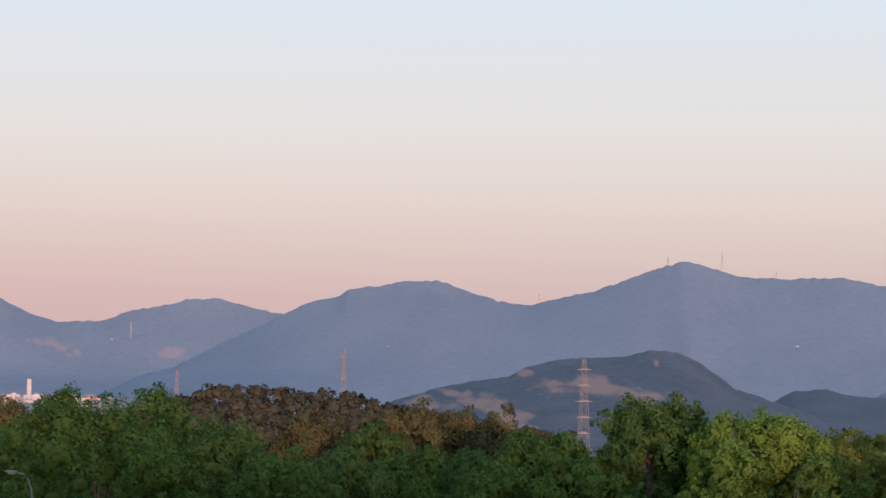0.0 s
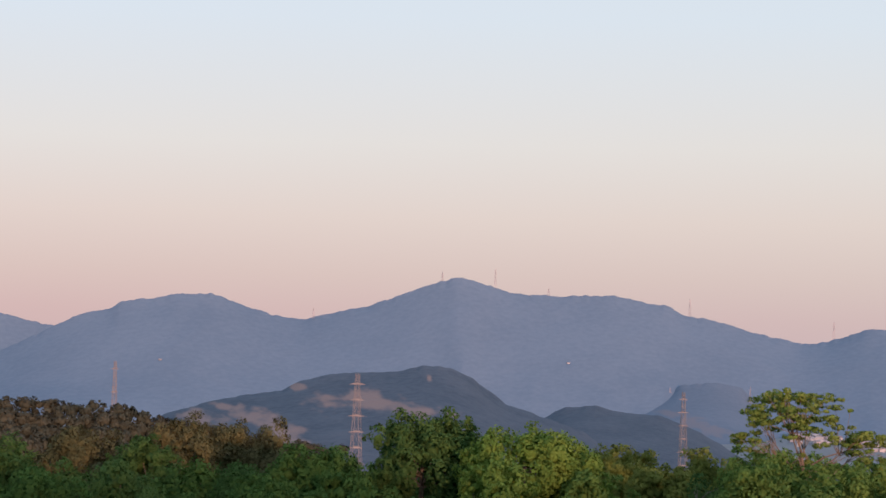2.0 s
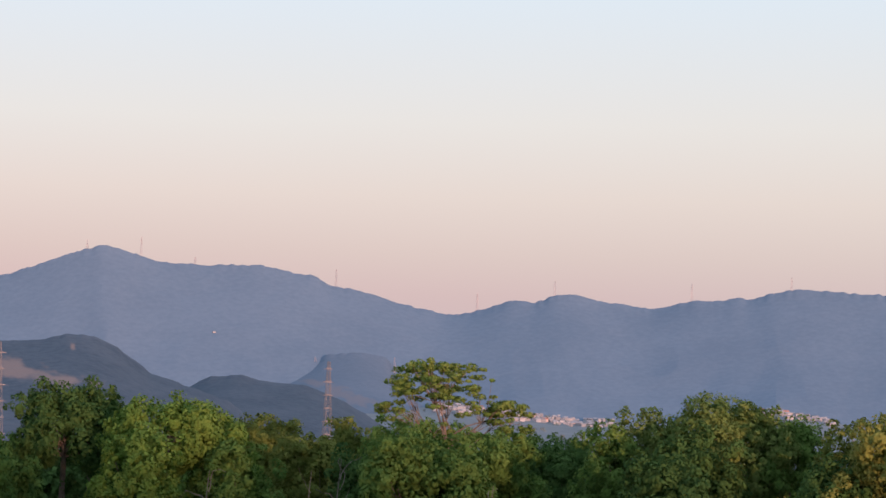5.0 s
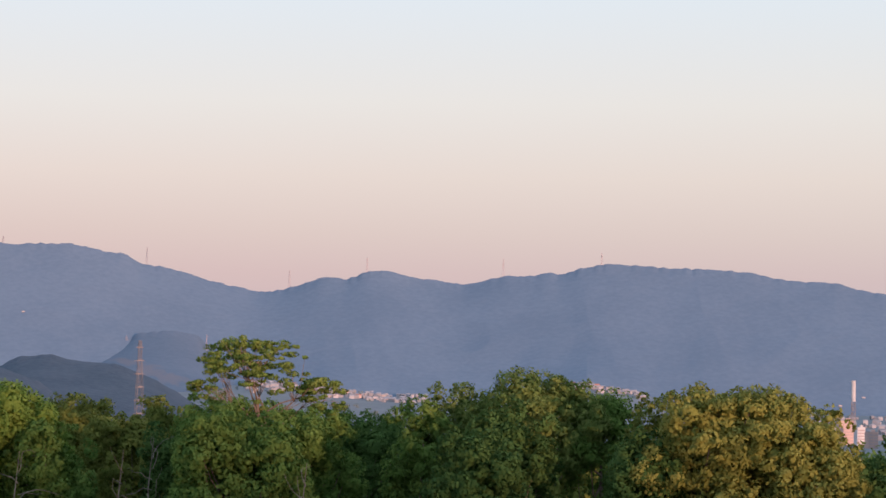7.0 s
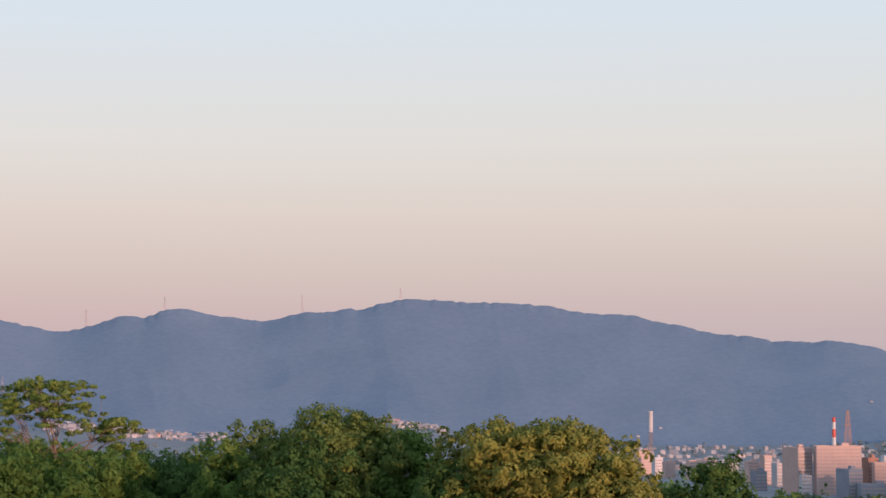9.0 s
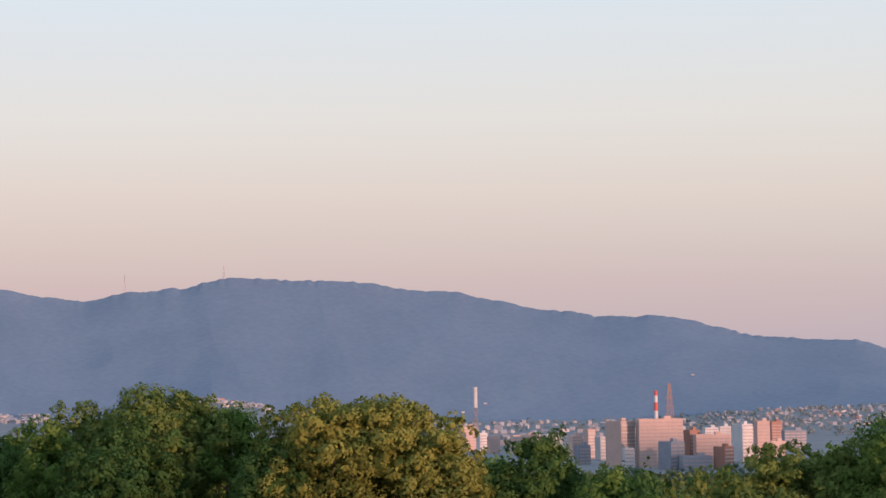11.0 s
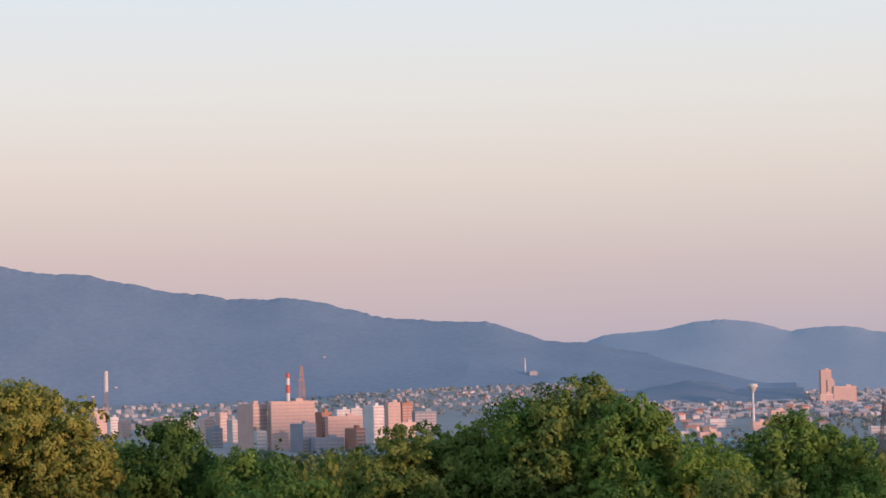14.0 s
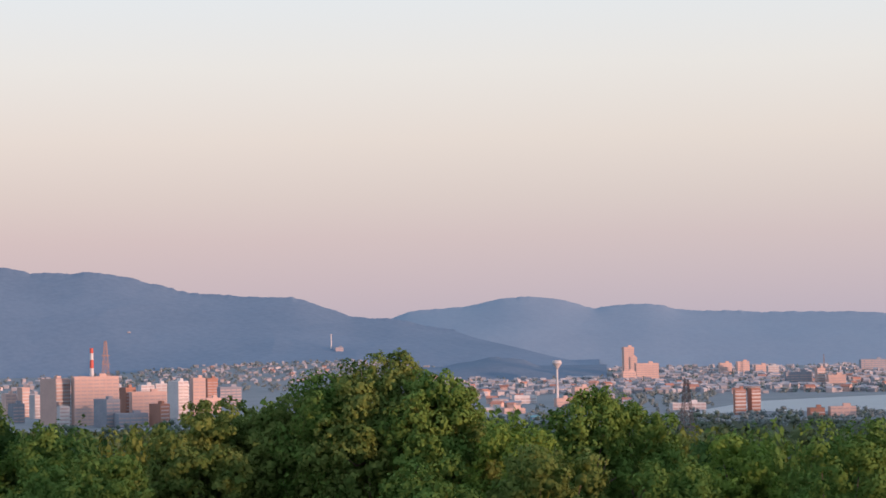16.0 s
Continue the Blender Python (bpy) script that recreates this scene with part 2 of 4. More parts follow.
# ---- ground ----
def build_ground():
    az = np.concatenate([np.arange(-180, -14, 2.0), np.arange(-14, 56, 0.5), np.arange(56, 181, 2.0)])
    r = np.concatenate([[0.0], np.arange(2, 100, 7), np.arange(100, 1200, 40), np.arange(1200, 4980, 60)])
    A, R = np.meshgrid(az, r)
    Z = ground_z(A, R) + np.where(R < 1200, 0.6 * (fbm(R * np.sin(np.radians(A)) / 15, R * np.cos(np.radians(A)) / 15, 3, 5) - 0.5), 0)
    v = np.stack([R * np.sin(np.radians(A)), R * np.cos(np.radians(A)), Z], -1).reshape(-1, 3)
    q = grid_faces(*A.shape)[:, ::-1]
    me = quads_mesh("ground", v, q, M_GROUND, True)
    # Ground beyond 1960 m takes the haze-tinted colour.
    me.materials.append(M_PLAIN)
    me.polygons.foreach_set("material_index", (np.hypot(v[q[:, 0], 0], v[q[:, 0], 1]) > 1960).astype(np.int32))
    ob = new("ground", me)
    tagged(ob, "green and brown land, a hill falling to a wide plain", "ground", kind="structure")


build_ground()


# ---- mountains ----
SLOPES = {}


def on_slope(name, az, el):
    """The place on a mountain's near side that shows at bearing az and elevation el."""
    azs, r, z = SLOPES[name]
    col = z[:, int(np.clip(np.searchsorted(azs, az), 0, len(azs) - 1))]
    e = np.degrees(np.arctan2(col - EYE, r))
    k = int(np.argmax(e >= el)) if (e >= el).any() else int(np.argmax(e))
    return place(az, float(r[k]), float(col[k]))


def mountain(name, profile, d, d_base, d_back, mat, label, seed, rough=2.5, spur=0.08, step=0.04, rows=64, kind="structure", scars=()):
    """A range whose skyline has the bearings and elevations of profile, at distance d, with spurs and gullies running down to d_base."""
    pa, pe = np.array(profile).T
    az = np.arange(pa[0], pa[-1] + step, step)
    el = np.interp(az, pa, pe)
    el = np.convolve(np.pad(el, 3, mode="edge"), np.ones(7) / 7, mode="valid")
    arc = np.radians(az) * d
    crest = EYE + d * np.tan(np.radians(el))
    jitter = rough * (fbm(arc / 60, arc * 0 + seed, 3, seed) - 0.5) * 2 + rough * 0.9 * (fbm(arc / 11, arc * 0, 2, seed + 3) - 0.5) * 2
    win = max(3, int(3.0 / step)) | 1
    bell = np.hanning(win + 2)[1:-1]
    broad = np.convolve(np.pad(crest, win // 2, mode="edge"), bell / bell.sum(), mode="valid")
    s = np.concatenate([np.linspace(0, 1, rows), np.linspace(1, 0, 9)])
    back = np.arange(len(s)) >= rows
    S, C = np.meshgrid(s, crest, indexing="ij")
    C = broad[None, :] + (C - broad[None, :]) * S ** 7
    A = np.meshgrid(s, az, indexing="ij")[1]
    X = np.meshgrid(s, arc, indexing="ij")[1]
    R = np.where(back[:, None], d + (d_back - d) * (1 - S), d_base + (d - d_base) * S)
    base = ground_z(A, R) - 2.0
    base = base + (15.0 - base) * ease(0.0, 0.55, S)
    u = R - d_base
    warp = 1.1 * fbm(X / 310, u / 300, 2, seed + 5)
    gully = np.abs(2 * fbm(X / 190 + warp + u / 900, u / 620 + 3, 3, seed + 7) - 1)
    shape = S ** 1.05 * (1 - spur * (1 - S) * gully * 2.4)
    Z = base + np.maximum(C - base, 0.2) * shape + jitter[None, :] * ease(0.93, 1.0, S)
    Z += np.where((S > 0.02) & (S < 0.97), rough * 0.22 * (fbm(X / 30, u / 34, 2, seed + 11) - 0.5) * 2, 0)
    v = np.stack([R * np.sin(np.radians(A)), R * np.cos(np.radians(A)), Z], -1).reshape(-1, 3)
    q = grid_faces(*S.shape)[:, ::-1]
    q = q[q.min(1) // len(az) != rows - 1]
    me = quads_mesh(name, v, q, mat, True)
    bare = np.zeros(S.shape)
    EL = np.degrees(np.arctan2(Z - EYE, R))
    for a0, e0, half_w, half_h, tilt in scars:
        # an oval clearing with a ragged, wooded rim
        da, de = (A - a0) / half_w, (EL - e0 - tilt * (A - a0)) / half_h
        rim = 1.3 - np.sqrt(da ** 2 + de ** 2) + 2.6 * (fbm(X / 17, EL * d / 57 / 8, 4, seed + 19) - 0.5)
        bare = np.maximum(bare, ease(0.0, 0.9, rim) * ~back[:, None])
    me.attributes.new("clearing", "FLOAT", "POINT").data.foreach_set("value", bare.ravel().astype(np.float32))
    SLOPES[name] = (az, R[:rows, 0], Z[:rows])
    ob = new(name, me)
    return tagged(ob, label, "mountain", kind=kind)


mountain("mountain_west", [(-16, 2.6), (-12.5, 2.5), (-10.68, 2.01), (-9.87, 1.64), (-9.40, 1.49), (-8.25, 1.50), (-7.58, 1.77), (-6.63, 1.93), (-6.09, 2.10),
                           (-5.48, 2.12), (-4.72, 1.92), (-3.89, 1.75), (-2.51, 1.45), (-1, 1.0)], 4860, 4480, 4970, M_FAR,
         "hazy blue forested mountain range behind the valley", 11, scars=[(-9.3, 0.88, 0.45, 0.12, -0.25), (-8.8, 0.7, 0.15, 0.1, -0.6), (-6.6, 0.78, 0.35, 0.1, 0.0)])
# the main range from west to east: a broad top, the pointed peak, a long ridge sinking to the city
BROAD_TOP = [(-9.5, -0.4), (-8, 0), (-6.5, 0.45), (-5.5, 0.95), (-4.97, 1.2), (-4.43, 1.47), (-3.89, 1.73), (-3.21, 2.06), (-2.52, 2.21), (-2.32, 2.38), (-1.28, 2.51),
             (-0.87, 2.65), (-0.04, 2.61), (0.65, 2.37), (1.35, 2.16)]
PEAK = [(2.11, 2.06), (3, 2.29), (3.69, 2.45), (4.37, 2.66), (5.05, 2.94), (5.9, 3.2), (6.56, 3.04), (7.24, 2.82), (8.7, 2.77),
        (9.73, 2.81), (10.36, 2.68), (10.98, 2.59), (11.47, 2.34), (12.03, 2.29), (12.86, 2.05), (13.69, 1.86), (14.17, 1.72)]
LONG_RIDGE = [(14.79, 1.78), (15.81, 2.13), (16.22, 2.08), (16.36, 2.02), (16.97, 2.28), (17.51, 2.27), (17.92, 2.12), (18.6, 2.06), (19.27, 1.97),
              (20.36, 2.23), (20.91, 2.21), (21.32, 2.31), (21.6, 2.26), (22.15, 2.42), (22.97, 2.51), (23.87, 2.48), (25.03, 2.41), (26.26, 2.35),
              (26.8, 2.21), (27.61, 2.13), (28.28, 2.14), (28.69, 1.99), (29.36, 1.89), (30.24, 1.66), (31.07, 1.59), (31.76, 1.43), (33, 1.47),
              (33.96, 1.35), (35.19, 1), (36.15, 0.86), (38.07, 0.77), (38.75, 0.54), (39.42, 0.27), (40.47, 0.21), (41.29, 0.02), (42.67, -0.19),
              (43.77, -0.42), (44.59, -0.78), (45.41, -1.1)]
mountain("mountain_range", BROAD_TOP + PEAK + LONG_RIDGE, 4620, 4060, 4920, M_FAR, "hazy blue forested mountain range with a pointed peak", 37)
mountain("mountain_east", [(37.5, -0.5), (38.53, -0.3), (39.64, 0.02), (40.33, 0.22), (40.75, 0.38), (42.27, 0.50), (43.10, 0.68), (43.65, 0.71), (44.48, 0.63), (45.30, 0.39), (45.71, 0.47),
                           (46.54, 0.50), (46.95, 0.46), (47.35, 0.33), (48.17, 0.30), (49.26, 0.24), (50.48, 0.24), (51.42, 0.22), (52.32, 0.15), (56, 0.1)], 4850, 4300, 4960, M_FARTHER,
         "pale haze-blue distant mountain range across the plain", 63, rough=1.6, spur=0.03)
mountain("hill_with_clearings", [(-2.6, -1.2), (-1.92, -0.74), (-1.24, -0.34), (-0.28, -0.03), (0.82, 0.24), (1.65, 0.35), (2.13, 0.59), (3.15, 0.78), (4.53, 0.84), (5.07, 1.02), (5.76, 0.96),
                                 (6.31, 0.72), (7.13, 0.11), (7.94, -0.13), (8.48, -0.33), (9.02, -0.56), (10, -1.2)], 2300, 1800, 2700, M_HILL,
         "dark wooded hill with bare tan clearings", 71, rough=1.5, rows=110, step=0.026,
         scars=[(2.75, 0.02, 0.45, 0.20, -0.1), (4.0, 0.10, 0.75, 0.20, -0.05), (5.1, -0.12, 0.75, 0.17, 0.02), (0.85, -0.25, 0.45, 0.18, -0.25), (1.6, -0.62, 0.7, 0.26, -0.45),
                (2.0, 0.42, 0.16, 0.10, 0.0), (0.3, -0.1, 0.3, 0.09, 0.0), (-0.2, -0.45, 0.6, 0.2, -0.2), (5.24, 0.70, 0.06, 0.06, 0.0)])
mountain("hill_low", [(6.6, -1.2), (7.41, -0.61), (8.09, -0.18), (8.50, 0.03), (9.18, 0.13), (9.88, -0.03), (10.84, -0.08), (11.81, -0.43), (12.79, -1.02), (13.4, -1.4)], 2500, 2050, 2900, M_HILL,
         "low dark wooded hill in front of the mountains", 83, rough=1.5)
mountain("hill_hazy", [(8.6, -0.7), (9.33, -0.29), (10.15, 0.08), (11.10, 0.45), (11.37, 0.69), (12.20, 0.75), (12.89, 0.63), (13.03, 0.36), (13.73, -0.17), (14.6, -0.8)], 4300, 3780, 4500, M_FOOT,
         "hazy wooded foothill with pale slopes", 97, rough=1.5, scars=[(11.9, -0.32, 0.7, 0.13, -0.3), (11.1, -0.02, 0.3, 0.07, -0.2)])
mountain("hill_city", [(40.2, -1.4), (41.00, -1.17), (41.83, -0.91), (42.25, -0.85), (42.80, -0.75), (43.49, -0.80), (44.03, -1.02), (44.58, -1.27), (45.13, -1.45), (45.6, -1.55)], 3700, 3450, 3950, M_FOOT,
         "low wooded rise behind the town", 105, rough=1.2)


# ---- trees ----
RNG = np.random.default_rng(7)


def ico(level):
    bm = bmesh.new()
    bmesh.ops.create_icosphere(bm, subdivisions=level, radius=1)
    v = np.array([x.co[:] for x in bm.verts])
    f = np.array([[x.index for x in y.verts] for y in bm.faces])
    bm.free()
    return v, f


ICO = {1: ico(1), 2: ico(2)}


def unit(v):
    return v / np.linalg.norm(v, axis=1)[:, None]


def foliage(name, centres, radii, counts, leaf, rng, mat, outward=None, squash=0.85, level=1, core=0.64, tufts=0, tuft=0.36, rise=0.0):
    """A crown as one mesh: uneven clumps of foliage, covered with leaf sprays that stand off them. With tufts, the sprays gather in small tufts over each clump."""
    iv, jf = ICO[level]
    n = len(centres)
    lump = 1 + 0.20 * np.sin(3.1 * iv[None, :, 0] + 2.7 * iv[None, :, 2] + rng.uniform(0, 6, (n, 1))) * np.sin(3.7 * iv[None, :, 1] - 2.2 * iv[None, :, 2] + rng.uniform(0, 6, (n, 1))) + rng.normal(size=(n, len(iv))) * 0.06
    flat = np.array([1, 1, squash])
    cv = (centres[:, None] + iv[None] * (lump * radii[:, None] * core)[..., None] * flat).reshape(-1, 3)
    cf = (jf[None] + (np.arange(n) * len(iv))[:, None, None]).reshape(-1, 3)
    cn = np.broadcast_to(iv[None], (n, len(iv), 3)).reshape(-1, 3)

    def around(idx, o):
        d = unit(rng.normal(size=(len(idx), 3)))
        if o is not None:
            flip = (d * o[idx]).sum(1) < -0.25
            d[flip] -= 2 * (d[flip] * o[idx][flip]).sum(1)[:, None] * o[idx][flip]
        return d

    lie = None
    if tufts:
        per = np.maximum(4, (tufts * rng.uniform(0.7, 1.3, n)).astype(int))
        ti = np.repeat(np.arange(n), per)
        td = around(ti, outward)
        tr = radii[ti] * tuft * rng.uniform(0.55, 1.3, len(ti))
        tc = centres[ti] + td * (radii[ti] * rng.uniform(0.62, 1.02, len(ti)))[:, None] * flat
        tc[:, 2] += rise * radii[ti] * np.maximum(td[:, 2], 0) * rng.uniform(0, 1.6, len(ti)) ** 2
        share = np.maximum(3, (counts[ti] * tr ** 2 / np.bincount(ti, tr ** 2, n)[ti]).astype(int))
        idx = np.repeat(np.arange(len(ti)), share)
        d = around(idx, td)
        tall = np.array([1, 1, 0.8 + rise])
        p = tc[idx] + d * (tr[idx] * np.sqrt(rng.uniform(0.2, 1.15, len(idx))))[:, None] * tall
        lie = unit(d * 0.6 + td[idx] * 0.5 + np.array([0, 0, 0.12]))
    else:
        idx = np.repeat(np.arange(n), counts)
        d = around(idx, outward)
        p = centres[idx] + d * (radii[idx] * np.sqrt(rng.uniform(0.50, 1.22, len(idx))))[:, None] * flat
        lie = d
    nn = unit(lie + 0.45 * rng.normal(size=d.shape))
    t = unit(np.cross(nn, rng.normal(size=d.shape)))
    b = np.cross(nn, t)
    s = (leaf * rng.uniform(0.55, 1.35, len(idx)))[:, None]
    fold = nn * s * 0.12
    v = np.stack([p - t * s * 0.75, p - b * s * 0.46 + fold, p + t * s * 0.75, p + b * s * 0.46 + fold], 1).reshape(-1, 3)
    k = np.arange(len(idx))[:, None] * 4
    q = np.concatenate([k + np.array([[0, 1, 2]]), k + np.array([[0, 2, 3]])], 0) + len(cv)
    me = quads_mesh(name, np.concatenate([cv, v]), np.concatenate([cf, q]), mat, True)
    # soft shading: leaves take the lie of the tuft that they grow on
    side = np.where((nn * lie).sum(1) < 0, -1.0, 1.0)[:, None]
    ln = unit(lie * 0.85 + nn * side * 0.15)
    me.normals_split_custom_set_from_vertices(np.concatenate([cn, np.repeat(ln, 4, 0)]).tolist())
    return me


def crown_lobes(width, height, size, rng):
    """Centres, radii and outward directions of a crown's lobes; the crown's top is at z = 0."""
    half = width / 2
    mean = size * half
    area = math.pi * half * half + 2 * math.pi * half * height * 0.55
    count = int(area / (mean * mean * 1.75)) + 6
    d = rng.normal(size=(count * 3, 3))
    d /= np.linalg.norm(d, axis=1)[:, None]
    d = d[d[:, 2] > -0.75][:count]
    count = len(d)
    r = mean * rng.uniform(0.45, 1.35, count)
    f = np.where(np.arange(count) < count * 0.85, rng.uniform(0.72, 1.06, count), rng.uniform(0.3, 0.65, count))
    blunt = (np.abs(d) ** 2.8).sum(1) ** (-1 / 2.8)
    reach = np.stack([half - r * 0.7, half - r * 0.7, height / 2 - r * 0.6], 1)
    c = d * (f * blunt)[:, None] * reach
    turn = np.arctan2(d[:, 1], d[:, 0])
    c *= (1 + 0.10 * np.sin(3 * turn + rng.uniform(0, 6)) + 0.07 * np.sin(5 * turn + 4 * d[:, 2] + rng.uniform(0, 6)))[:, None]
    c[:, 2] -= np.sort(c[:, 2] + r * 0.9)[-min(2, count)]
    c[:, 2] = np.minimum(c[:, 2], 0.12 - r * 0.9)
    return c, r, d


def tree(az, d, el, width, mat, label, size=0.30, leaf=0.13, seed=0, density=1.0, limbs=7, crown=None, rise=0.3):
    """A broad-leaved tree whose top stands at bearing az, elevation el and distance d; width in metres."""
    rng = np.random.default_rng(seed + 1000)
    base = place(az, d)
    total = height_at(el, d) - base.z
    height = crown or min(total - 1.5, max(8.5, width * 1.05))
    root = new("tree")
    root.location = base
    tagged(root, label, "tree")
    c, r, o = crown_lobes(width, height, size, rng)
    low = np.where(c[:, 2] < -4.2, 0.2, 1.0)
    c = c + np.array([0, 0, total])
    counts = np.maximum(8, (density * low * 4 * math.pi * r ** 2 * 0.44 / (leaf * leaf * 0.69)).astype(int))
    part("crown", foliage("crown", c, r, counts, leaf, rng, mat, o, 0.9, 1, 0.36, 14, 0.40, rise), root)
    lean = rng.normal(size=2) * 0.2
    fork = total - height * 0.85
    line = [Vector((0, 0, -0.3)), Vector((lean[0] * 0.4, lean[1] * 0.4, fork * 0.5)), Vector((lean[0], lean[1], fork)), Vector((lean[0] * 1.4, lean[1] * 1.4, total - height * 0.4))]
    tr = 0.012 * total + 0.006 * width
    part("trunk", tubes_mesh("trunk", [(line, (tr * 1.35, tr, tr * 0.8, tr * 0.3))], M_BARK, 8), root)
    for k in rng.permutation(len(c))[:limbs]:
        s = line[2].lerp(line[3], rng.uniform(0.1, 0.9))
        e = Vector(c[k])
        m = s.lerp(e, 0.5) + Vector((0, 0, -0.12 * (e - s).length)) + Vector(rng.normal(size=3) * 0.15)
        part("limb", tubes_mesh("limb", [([s, m, e], (tr * 0.36, tr * 0.22, tr * 0.07))], M_BARK, 5), root)
    return root


G_LAB = "leafy green broad-leaved tree with a rounded crown"
D_LAB = "dark green dense broad-leaved tree"
Y_LAB = "bright yellow-green tree with fresh leaves"
B_LAB = "brownish olive tree among the green woods"
O_LAB = "large ochre-leaved camphor tree with a billowing crown"
X_LAB = "olive-green camphor tree with sunlit leaf clumps"

